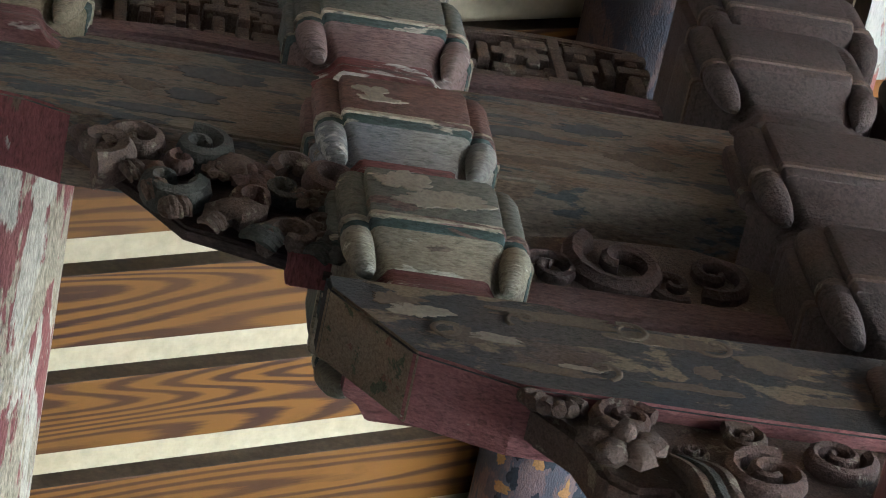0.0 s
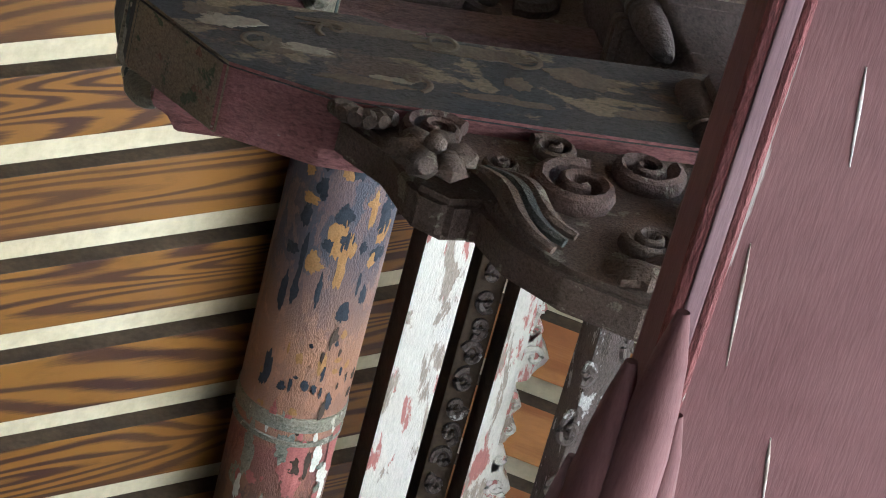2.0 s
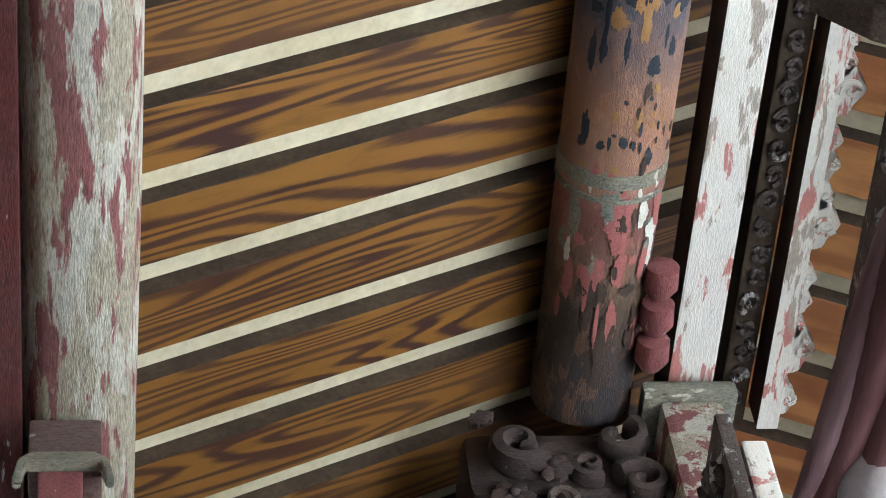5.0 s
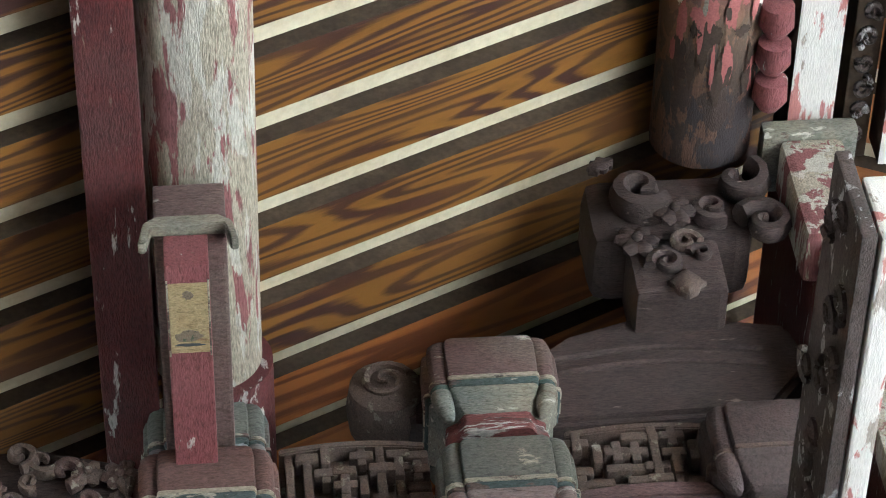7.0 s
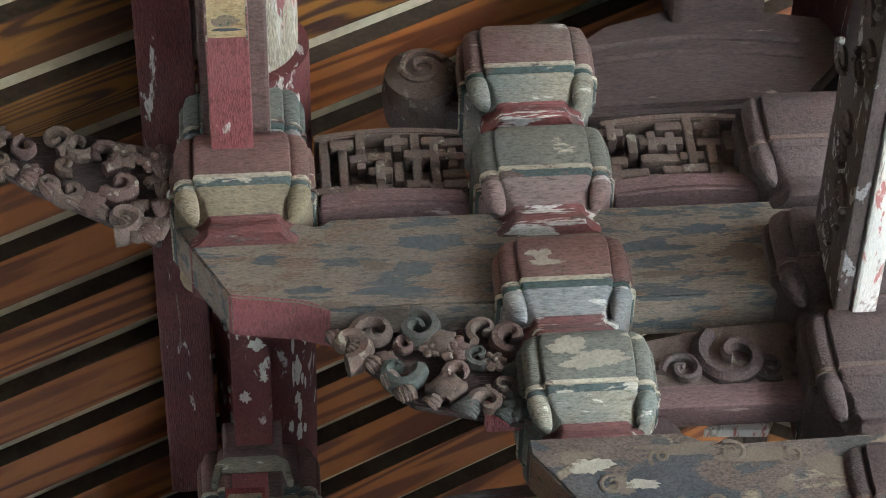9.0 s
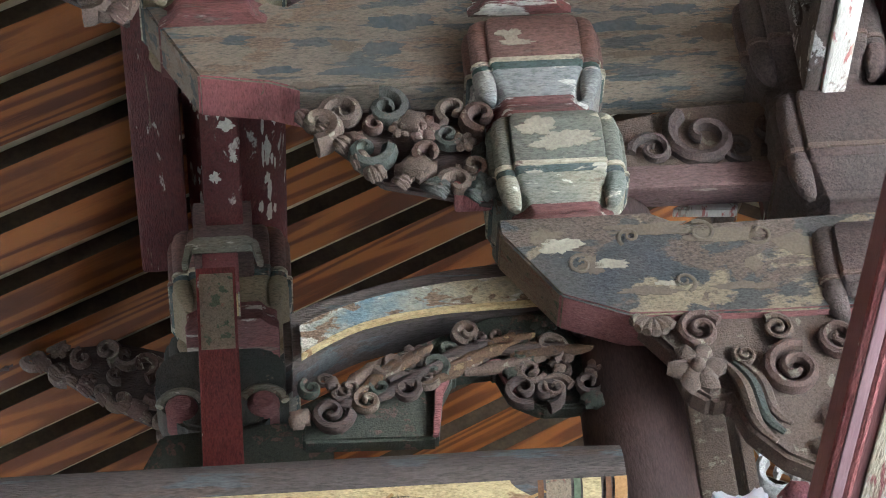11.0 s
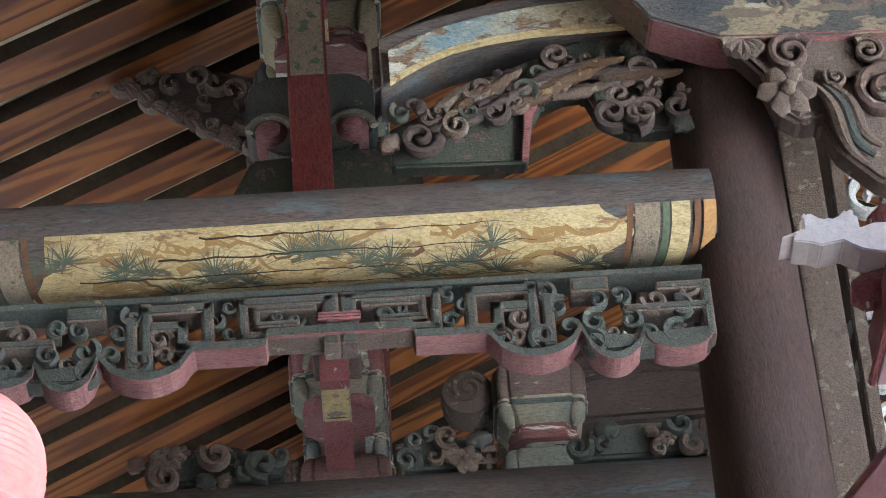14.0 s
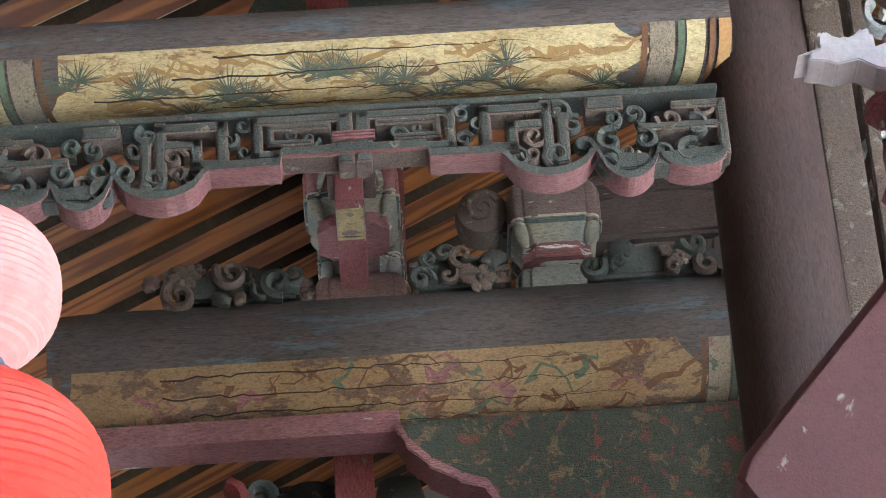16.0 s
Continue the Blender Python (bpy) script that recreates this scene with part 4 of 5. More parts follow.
def painted_beam(x0, x1, y, z, r, b0, b1, a0, a1, ground, label, pines, seed):
    rng = random.Random(seed)
    t = thing("main_beam", ((x0 + x1) / 2, y, z), label, "beam")
    part("log", lathe([(r * 0.97, x0), (r, x0 + 0.1), (r, x1 - 0.1), (r * 0.97, x1)], (0, y, z), "x", 48), DARKBEAM, t, smooth=True)
    wob = lambda u: 0.018 * math.sin(u * 6 + seed) + 0.1 * (u - 0.5) * (1 if pines else 0)
    part("painted_ground", shell(y, z, r + 0.002, lambda u: (b0 - wob(u) * 0.5, b1 - 0.04 * math.cos(u * 9)), a0, a1), ground, t, "yellowed painted ground", smooth=True)
    part("lower_edge", shell(y, z, r + 0.0025, lambda u: (x0, x1), a1 + 0.5, a1 + 9, 6), MAUVE, t, "mauve edge line", smooth=True)
    for k, (off, w, mat) in enumerate(((0.012, 0.014, BROWNINK), (0.055, 0.06, FLORAL), (0.1, 0.016, GREENPAINT), (0.135, 0.045, YELLOW), (0.175, 0.014, BROWNINK), (0.205, 0.03, OCHRE))):
        for s, xb in ((1, b1), (-1, b0)):
            pts = [(xb + s * (off + 0.02 * math.cos(a * 0.09)), a0 + 2 + a * (a1 - a0 - 4) / 20) for a in range(21)]
            bm = bmesh.new()
            prev = None
            for x, a in pts:
                pr = [bm.verts.new(on_log(x + q * w / 2, a, y, z, r + 0.003)) for q in (-1, 1)]
                if prev:
                    bm.faces.new((prev[0], prev[1], pr[1], pr[0]))
                prev = pr
            part("border_line", bm, mat, t)
    for k in range(4 if pines else 6):          # long shakes in the wood
        a = a0 + (a1 - a0) * (k + 0.6) / (4.4 if pines else 6.4)
        xs = b0 + rng.uniform(0, 0.4)
        pts = []
        while xs < b1 - rng.uniform(0, 0.3):
            pts.append((xs, a + rng.uniform(-1.6, 1.6)))
            xs += rng.uniform(0.015, 0.05)
        part("crack", stroke(pts, 0.005, y, z, r + 0.0042), CRACK, t)
    if pines:
        for k in range(12):
            cx, ca = b0 + 0.08 + (b1 - b0 - 0.2) * (k + rng.uniform(-0.2, 0.3)) / 11.6, a0 + rng.uniform(18, 70)
            bx, ba = cx, ca
            pts = [(bx, ba)]
            for _ in range(9):
                bx += rng.uniform(0.005, 0.03) * (1 if k % 2 else -1)
                ba += rng.uniform(-9, 11)
                pts.append((bx, min(max(ba, a0 + 4), a1 - 4)))
            part("painted_branch", stroke(pts, 0.013, y, z, r + 0.0034), BROWNINK, t)
            for j in range(3):
                jx, ja = pts[j * 3 + 1]
                bm = bmesh.new()
                if (j + k) % 3 == 2:
                    bm.free()
                    continue
                for q in range(34):
                    an = rng.uniform(-0.5, 3.6)
                    ln = rng.uniform(0.04, 0.085)
                    dx, da = math.cos(an) * ln, -math.degrees(math.sin(an) * ln * 0.8 / r)
                    join(bm, stroke([(jx, ja), (jx + dx * 0.5, ja + da * 0.5), (jx + dx, max(ja + da, a0 + 1))], 0.0034, y, z, r + 0.0038))
                tagged(part("needle_tuft", bm, NEEDLE, t), kind="stuff")
        for k in range(54):
            cx, ca = rng.uniform(b0 + 0.05, b1 - 0.05), rng.uniform(a0 + 12, a1 - 6)
            pts = [(cx, ca)]
            for _ in range(rng.randint(3, 6)):
                pts.append((pts[-1][0] + rng.uniform(0.005, 0.04), min(max(pts[-1][1] + rng.uniform(-8, 8), a0 + 2), a1 - 2)))
            part("brush_mark", stroke(pts, rng.uniform(0.008, 0.034), y, z, r + 0.0026 + 0.00001 * k), BROWNWASH, t)
    else:
        for k in range(60):
            cx, ca = rng.uniform(b0 + 0.05, b1 - 0.1), rng.uniform(a0 + 6, a1 - 10)
            pts = [(cx, ca)]
            for _ in range(rng.randint(3, 7)):
                pts.append((pts[-1][0] + rng.uniform(-0.04, 0.05), min(max(pts[-1][1] + rng.uniform(-10, 12), a0 + 2), a1 - 2)))
            part("brush_mark", stroke(pts, rng.uniform(0.008, 0.03), y, z, r + 0.0034 + 0.00001 * k), rng.choice((BROWNINK, BROWNINK, GREENPAINT, MAUVE)), t)
    return t


painted_beam(-1.3, 0.9, BY, BZ, BR, -0.72, 0.66, 192, 290, YELLOW, "round beam with pine trees painted on yellow", True, 2)
TAN = peeling("tan_ground", (0.42, 0.28, 0.13), (0.34, 0.2, 0.09), under=(0.2, 0.12, 0.07), bare=(0.17, 0.1, 0.06), peel=0.45, grain=(1.5, 3, 3), size=6, dust=0.3)

# hanging fret panel under the main beam
t = thing("hanging_panel", (0, 5.68, 4.9), "openwork green fret panel with mauve edges under the beam", "fret panel")
PY = 5.66


def bar(x0, z0, x1, z1, w=0.024, owner=None):
    """A straight fret bar: brown body with a green face let on."""
    a, b = deep(x0, z0, PY), deep(x1, z1, PY)
    h = w * 0.66
    xa, xb = min(a[0], b[0]) - h, max(a[0], b[0]) + h
    za, zb = min(a[1], b[1]) - h, max(a[1], b[1]) + h
    o = part("fret_bar", box(xa, xb, PY, PY + 0.07, za, zb, 0.003), CARVE, owner)
    part("green_face", box(xa + 0.006, xb - 0.006, PY - 0.004, PY + 0.001, za + 0.006, zb - 0.006, 0.0015), CARVE_G, o)


def curl(x, z, r, a0, way, owner, turns=1.25, mat=None):
    x, z = deep(x, z, PY)
    p_, r_ = spiral(x, z, PY + 0.02, r, turns * 0.9, a0, way, r * 0.4)
    part("curl", sweep(p_, r_, 7, flat=2.0), mat or CARVE_G, owner, smooth=True)


MID = -0.015
for s in (-1, 1):
    X = lambda u: MID + s * u
    bar(X(0.02), 5.0, X(0.02), 4.9, 0.03, t)
    for z in (5.005, 4.915):
        bar(X(0.02), z, X(0.22), z, 0.02, t)
    bar(X(0.22), 5.005, X(0.22), 4.915, 0.02, t)
    bar(X(0.06), 4.985, X(0.19), 4.985, 0.014, t)
    bar(X(0.19), 4.985, X(0.19), 4.945, 0.014, t)
    bar(X(0.1), 4.945, X(0.19), 4.945, 0.014, t)
    curl(X(0.1), 4.955, 0.022, 0, s, t)
    curl(X(0.14), 4.968, 0.016, 2, -s, t)
    for z0, u in ((5.0, 0.25), (4.93, 0.25), (4.965, 0.285)):
        curl(X(u), z0, 0.022, z0 * 9, s, t)
    for u0, u1, z in ((0.3, 0.44, 5.0), (0.3, 0.36, 4.9), (0.36, 0.42, 4.955)):
        bar(X(u0), z, X(u1), z, 0.022, t)
    for u, z0, z1 in ((0.3, 5.0, 4.9), (0.36, 4.955, 4.9), (0.44, 5.005, 4.87), (0.475, 4.97, 4.86)):
        bar(X(u), z0, X(u), z1, 0.022, t)
    for u, z, r, a in ((0.41, 4.925, 0.03, 0), (0.47, 4.985, 0.03, 2), (0.5, 4.95, 0.028, 1), (0.46, 4.87, 0.034, 4), (0.4, 4.88, 0.024, 3), (0.52, 4.89, 0.03, 5),
                       (0.58, 4.9, 0.036, 1), (0.62, 4.87, 0.024, 0), (0.66, 4.9, 0.03, 2), (0.7, 4.86, 0.03, 4), (0.76, 4.86, 0.036, 1), (0.72, 4.95, 0.032, 3),
                       (0.78, 4.93, 0.03, 2), (0.64, 4.97, 0.026, 5), (0.8, 4.98, 0.026, 0), (0.59, 4.96, 0.024, 2)):
        curl(X(u), z, r, a, s if a % 2 else -s, t, 1.35, CARVE_G if a % 3 else CARVE)
    bar(X(0.55), 5.0, X(0.6), 5.0, 0.03, t)
    bar(X(0.66), 4.93, X(0.84), 4.93, 0.018, t)
    bar(X(0.74), 4.985, X(0.84), 4.985, 0.018, t)
    bar(X(0.84), 4.985, X(0.84), 4.86, 0.02, t)
    # stepped lower edge
    prof_ = [(0.0, 4.905), (0.165, 4.905), (0.17, 4.88), (0.33, 4.878)]
    for a_, b_, zt, dp in ((0.34, 0.545, 4.87, 0.06), (0.55, 0.69, 4.86, 0.07), (0.695, 0.84, 4.84, 0.03)):
        prof_ += [(a_ + (b_ - a_) * k / 9, zt - dp * math.sin(math.pi * k / 9) ** 0.55) for k in range(10)]
    for nm, pts in (("edge_step", prof_),):
        up = [deep(X(u), z + 0.02, PY) for u, z in pts]
        dn = [deep(X(u), z, PY) for u, z in pts]
        for a, b, c, d in zip(up, up[1:], dn[1:], dn):
            part(nm, prism([a, b, c, d] if s > 0 else [d, c, b, a], PY - 0.015, PY + 0.075, 0.0), [CARVE_G, MAUVE], t)
    cl = [deep(X(u), z, PY) for u, z in ((0.56, 4.87), (0.66, 4.86), (0.84, 4.87), (0.84, 4.83), (0.6, 4.82))]
    part("cloud_field", prism(cl if s > 0 else cl[::-1], PY - 0.006, PY + 0.06, 0.004), CARVE_G, t)
    curl(X(0.57), 4.845, 0.036, 1.5, -s, t, 1.3)
    curl(X(0.37), 4.87, 0.026, 1.5, -s, t, 1.2)
    curl(X(0.7), 4.85, 0.024, 1.5, s, t, 1.2)
part("top_rail", box(-1.1, 0.85, PY + 0.012, PY + 0.1, 5.128, 5.145, 0.004), CARVE_G, t)
for k in range(3):
    x_, z_ = deep(MID, 4.95 + 0.008 * (k - 1), PY)
    part("binding", box(x_ - 0.05, x_ + 0.05, PY - 0.014, PY, z_ - 0.003, z_ + 0.003, 0.002), MAUVE, t)
for o in t.children:
    if o.name.startswith("edge_step"):
        for p in o.data.polygons:
            if p.normal.z < -0.3 or abs(p.normal.x) > 0.6:
                p.material_index = 1

# ---- column ----
t = thing("column", (0.955, 5.8, 0), "round brown column with dusty worn lacquer", "column")
part("shaft", lathe([(0.155, 0.2), (0.155, 1.5), (0.147, 3.5), (0.135, 5), (0.127, 6.2)], (0.965, 5.8, 0), "z", 40), COLUMN_MAT, t, smooth=True)
part("foot", lathe([(0.22, 0.12), (0.23, 0.16), (0.2, 0.2)], (0.965, 5.8, 0), "z", 32), GROUND, t, "stone column foot", smooth=True)

# ---- third truss behind ----
painted_beam(-0.9, 1.25, 7.15, 5.185, 0.205, -0.84, 0.88, 196, 292, TAN, "round beam with a faded painted scene on tan", False, 5)
for a, b, sd in ((0.14, 0.36, 41), (0.62, 1.0, 42), (-0.55, -0.2, 43)):
    t = thing("carved_board", ((a + b) / 2, 7.05, 5.38), "dark carved leaf board on the rear beam", "carved board")
    POLY = [(a, 5.375), (b, 5.375), (b, 5.45), ((a + b) / 2, 5.48), (a, 5.44)]
    part("board", prism(POLY, 7.04, 7.1, 0.01), CARVE_G, t)
    carving(t, POLY, 7.02, 8, sd, 0.04, (CARVE, CARVE_G))
# below the rear beam
t = thing("spandrel_board", (0.6, 7.05, 4.6), "dark green spandrel board with faded floral painting and pink lip", "board")
SP = [(0.055, 4.945), (0.08, 4.89), (0.14, 4.825), (0.22, 4.775), (0.29, 4.75), (0.32, 4.69), (0.48, 4.62), (1.05, 4.57), (1.05, 4.975), (0.06, 4.975)]
SPAN = peeling("faded_floral", (0.05, 0.06, 0.045), (0.075, 0.08, 0.05), under=(0.2, 0.06, 0.045), bare=(0.17, 0.12, 0.06), peel=0.44, size=7, dust=0.2)
part("board", prism(SP, 7.06, 7.12, 0.004), SPAN, t)
for (ax, az), (bx, bz) in zip(SP[:6], SP[1:7]):
    part("lip", prism([(ax, az), (bx, bz), (bx, bz - 0.03), (ax - 0.012, az - 0.03)], 6.98, 7.13, 0.004), MAUVE, t)
t = thing("under_rail", (-0.4, 7.05, 4.93), "mauve rail under the rear beam", "rail")
part("rail", box(-0.88, 0.06, 7.0, 7.14, 4.915, 4.985, 0.01), MAUVE, t)
t = thing("upright_strip", (-0.055, 7.3, 4.6), "red bracket with a gilt plate below the rear beam", "post")
part("stem", box(-0.13, -0.02, 7.2, 7.34, 4.4, 5.2, 0.004), RED, t)
part("plate", box(-0.12, -0.03, 7.25, 7.26, 4.72, 4.9, 0.003), YELLOW, t, "worn gilt plate")
for x in (-0.2, 0.05):
    part("cheek", lathe([(0.05, 4.7), (0.075, 4.76), (0.08, 4.84), (0.06, 4.92)], (x, 7.36, 0), "z", 20), CARVE_G, t, smooth=True)
t = thing("carved_bracket", (-0.4, 7.3, 4.7), "red and green carved leaf bracket below the rear beam", "carved bracket")
POLY = [(-0.62, 4.72), (-0.5, 4.9), (-0.2, 4.94), (-0.14, 4.6), (-0.4, 4.58)]
part("board", prism(POLY, 7.34, 7.4, 0.01), CARVE_R, t)
carving(t, POLY, 7.32, 14, 51, 0.055, (CARVE_R, CARVE_G, RED))
t = thing("carved_bracket", (0.2, 7.3, 4.6), "dark carved leaf bracket below the rear beam", "carved bracket")
POLY = [(0.0, 4.9), (0.3, 4.72), (0.4, 4.6), (0.1, 4.5)]
part("board", prism(POLY, 7.34, 7.4, 0.01), CARVE_G, t)
carving(t, POLY, 7.32, 8, 52, 0.05, (CARVE_R, CARVE_G))

# ---- right-hand side: long tie beam near the camera, leaf ends, boards in the light ----
MAUVE_Y = peeling("mauve_beam_paint", (0.24, 0.115, 0.12), (0.19, 0.085, 0.09), under=(0.55, 0.5, 0.48), bare=(0.18, 0.1, 0.09), peel=0.36, grain=(4, 0.35, 3), size=4, dust=0.2, relief=0.15, wear=0.35)
t = thing("long_tie_beam", (1.1, 2.5, 4.1), "long mauve tie beam with scratched flaking paint", "beam")
def skewed(bm):
    """The tie beam runs slightly askew to the hall."""
    for v in bm.verts:
        v.co.x -= 0.07 + 0.006 * (v.co.y - 1.7)
    return bm


part("timber", skewed(box(1.045, 1.5, 0.3, 4.5, 4.13, 4.24, 0.02)), MAUVE_Y, t)
part("peeled_end", skewed(box(1.1, 1.49, 2.9, 4.49, 4.122, 4.1285, 0.002)), CHALK_PINK, t, "flaked pink and white paint at the end")
LILAC = peeling("greyed_mauve_paint", (0.34, 0.22, 0.24), (0.28, 0.17, 0.19), under=(0.5, 0.44, 0.44), bare=(0.2, 0.13, 0.13), peel=0.34, grain=(4, 0.35, 3), size=4, dust=0.2, relief=0.15, wear=0.3)
part("edge_band", skewed(box(1.048, 1.068, 0.3, 4.49, 4.121, 4.1285, 0.003)), LILAC, t, "greyed mauve edge band")
for k, (sx, sy, ln) in enumerate(((1.16, 1.22, 0.12), (1.1, 1.45, 0.16), (1.2, 1.7, 0.1), (1.13, 2.0, 0.14))):
    part("scratch", skewed(sweep([(sx + 0.02 * q, sy + ln * q, 4.1295) for q in (0, 0.3, 0.6, 1)], [0.0008, 0.0025, 0.002, 0.0008], 8)), CHALK, t, "pale scratch")
part("inner_bead", skewed(sweep([(1.075, 0.3 + 0.21 * k, 4.128) for k in range(21)], 0.009, 8)), PINK, t, smooth=True)
part("edge_bead", skewed(sweep([(1.045, 0.3 + 0.21 * k, 4.135) for k in range(21)], 0.011, 8)), PINK, t, smooth=True)
t = thing("leaf_ornament", (0.95, 4.3, 4.3), "carved leaf end with daylight put into its pale colour", "ornament")
# Whitened pink: the sunlight on the leaf ends is put into the colour.
CH2 = plain("daylit_pink", (0.74, 0.66, 0.67), (0.82, 0.78, 0.78), 9, 0.8, 0.25)
LV = [(0.79, 4.315), (0.815, 4.318), (0.81, 4.305), (0.84, 4.3), (0.86, 4.292), (0.9, 4.3), (0.93, 4.28), (1.0, 4.262), (1.03, 4.262), (1.03, 4.335), (0.96, 4.335), (0.93, 4.325), (0.88, 4.335), (0.83, 4.33)]
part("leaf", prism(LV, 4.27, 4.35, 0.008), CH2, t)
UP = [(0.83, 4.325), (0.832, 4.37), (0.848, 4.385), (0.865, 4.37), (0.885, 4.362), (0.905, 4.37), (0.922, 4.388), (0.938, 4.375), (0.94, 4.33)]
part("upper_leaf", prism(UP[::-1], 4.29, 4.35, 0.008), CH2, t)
part("lobe", sweep([(0.97, 4.32, 4.33), (0.985, 4.32, 4.36), (1.0, 4.32, 4.375), (1.02, 4.32, 4.38)], [0.02, 0.03, 0.03, 0.02], 12), PINK, t, smooth=True)
part("lower_leaf", sweep([(0.91, 4.33, 4.225), (0.93, 4.33, 4.222), (0.96, 4.33, 4.228), (0.99, 4.33, 4.235), (1.03, 4.33, 4.25)], [0.02, 0.034, 0.036, 0.036, 0.03], 12), PINK, t, smooth=True)
t = thing("leaf_ornament", (0.95, 1.9, 4.1), "pink carved leaf end below the tie beam", "ornament")
for k, (xo, zo, rr, y0_, ln) in enumerate(((0.93, 4.1, 0.034, 1.6, 0.62), (0.965, 4.085, 0.036, 1.52, 0.72), (1.0, 4.095, 0.03, 1.66, 0.6), (0.9, 4.11, 0.024, 1.74, 0.5))):
    path = [(xo - 0.05 * (i / 12) ** 2, y0_ + ln * i / 12, zo - 0.012 * math.sin(math.pi * i / 12)) for i in range(13)]
    part("leaf", sweep(path, [rr * (0.05 + math.sin(math.pi * (0.04 + 0.9 * (i / 12) ** 0.8)) ** 0.9) for i in range(13)], 14), LILAC if k == 3 else MAUVE_Y, t, smooth=True)
part("leaf_tip", sweep([(0.94, 2.1 + 0.03 * i, 4.09) for i in range(5)], [0.035, 0.05, 0.052, 0.045, 0.02], 12), CH2, t, "tip with daylight put into its pale colour", smooth=True)


def carved_fringe(x0, x1, z, y0, y1, label):
    """A pale plank whose one edge is cut into scrolled lobes of uneven size."""
    t = thing("carved_fringe", ((x0 + x1) / 2, y0, z), label, "carved board")
    rng = random.Random(61)
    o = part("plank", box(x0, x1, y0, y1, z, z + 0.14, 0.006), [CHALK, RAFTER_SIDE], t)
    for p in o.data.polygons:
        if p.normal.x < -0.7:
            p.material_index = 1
    y = y0 + 0.1
    k = 0
    while y < y1 - 0.05:
        big = 1.0 if k % 4 == 0 else rng.uniform(0.4, 0.65)
        r = 0.075 * big
        pts = []
        for j in range(15):
            a = -math.pi / 2 + math.pi * j / 14
            pts.append((x1 - 0.004 + r * (0.9 + 0.16 * math.cos(5 * a)) * math.cos(a), y + r * 1.25 * math.sin(a)))
        bm = bmesh.new()
        f = bm.faces.new([bm.verts.new((px, py, z + 0.004)) for px, py in pts])
        g = bmesh.ops.extrude_face_region(bm, geom=[f])
        bmesh.ops.translate(bm, vec=(0, 0, 0.06), verts=[v for v in g["geom"] if isinstance(v, bmesh.types.BMVert)])
        lobe = part("lobe", bm, CHALK, t)
        p_, r_ = spiral(0, 0, 0, r * 0.5, 1.2, k, 1, r * 0.16)
        part("curl", sweep([(x1 + r * 0.38 + a[0], y + a[2], z + 0.004) for a in p_], r_, 6), CHALK, lobe, smooth=True)
        y += r * rng.uniform(2.3, 2.7)
        k += 1
    return t


carved_fringe(2.095, 2.165, 8.28, 0.9, 5.57, "tie board with a carved white fringe in daylight")
DARKCARVE = peeling("weathered_carving", (0.1, 0.08, 0.07), (0.14, 0.11, 0.1), under=(0.55, 0.53, 0.52), bare=(0.08, 0.06, 0.05), peel=0.42, grain=(3, 1.5, 3), size=6, dust=0.3)
t = thing("weathered_board", (1.55, 4.8, 6.4), "weathered carved board, dark with white peeled edge", "carved board")
part("plank", box(1.49, 1.53, 4.2, 5.52, 6.38, 6.7, 0.008), DARKCARVE, t)
part("edge", box(1.535, 1.6, 4.2, 5.52, 6.37, 6.6, 0.01), CHALK, t)
rng = random.Random(8)
for k in range(12):
    y = 4.27 + 0.1 * k
    p_, r_ = spiral(0, 0, 0, 0.05, 1.3, k, 1, 0.016)
    q_ = [(1.488, y + a[2], 6.46 + 0.16 * rng.random() + a[0]) for a in p_[:1]]
    zc = q_[0][2]
    part("scroll", sweep([(1.486, y + a[2], zc + a[0]) for a in p_], r_, 6), DARKCARVE, t, smooth=True)
t = thing("tie_board", (2.55, 3, 8.1), "dark weathered tie board with carved edge", "board")
part("plank", box(2.31, 2.42, 0.5, 5.3, 8.12, 8.3, 0.01), DARKCARVE, t)
for k in range(16):
    p_, r_ = spiral(0, 0, 0, 0.045 + 0.01 * (k % 3), 1.3, k * 1.4, 1 if k % 2 else -1, 0.014)
    part("scroll", sweep([(2.31 + 0.11 * (k % 2) + 0.6 * a[0], 3.6 + 0.105 * k + a[2], 8.125) for a in p_], r_, 6), DARKCARVE, t, smooth=True)
rngd = random.Random(12)
t = thing("carved_board", (2.03, 3.4, 8.36), "dark carved openwork between the pale tie boards", "carved board")
for k in range(20):
    p_, r_ = spiral(0, 0, 0, 0.035 + 0.012 * rngd.random(), 1.3, k * 1.4, 1 if k % 2 else -1, 0.013)
    part("scroll", sweep([(2.03 + 0.7 * a[0], 3.7 + 0.095 * k + a[2], 8.352) for a in p_], r_, 6), DARKCARVE, t, smooth=True)
t = thing("board_bracket", (1.85, 5.45, 8.1), "moulded bracket end under the white tie board", "bracket")
part("cap", box(1.7, 2.0, 5.36, 5.6, 8.2, 8.27, 0.02), DOU_LIP, t)
part("body", box(1.75, 1.95, 5.38, 5.58, 7.75, 8.2, 0.03), CHALK_PINK, t)
part("stem", box(1.8, 1.88, 5.42, 5.52, 6.6, 7.75, 0.01), CHALK_PINK, t)
t = thing("scroll_drop", (1.72, 5.1, 8.2), "mauve scrolled drop beside the painted purlin", "ornament")
for k in range(3):
    part("lobe", lathe([(0.02, -0.06), (0.05, -0.05), (0.055, 0.02), (0.03, 0.06)], (1.715, 4.97 + 0.13 * k, 8.26 - 0.01 * k), "y", 14), PINK, t, smooth=True)
t = thing("mauve_canopy", (0.7, 3.05, 0.13), "mauve sloping canopy board on a post", "canopy")
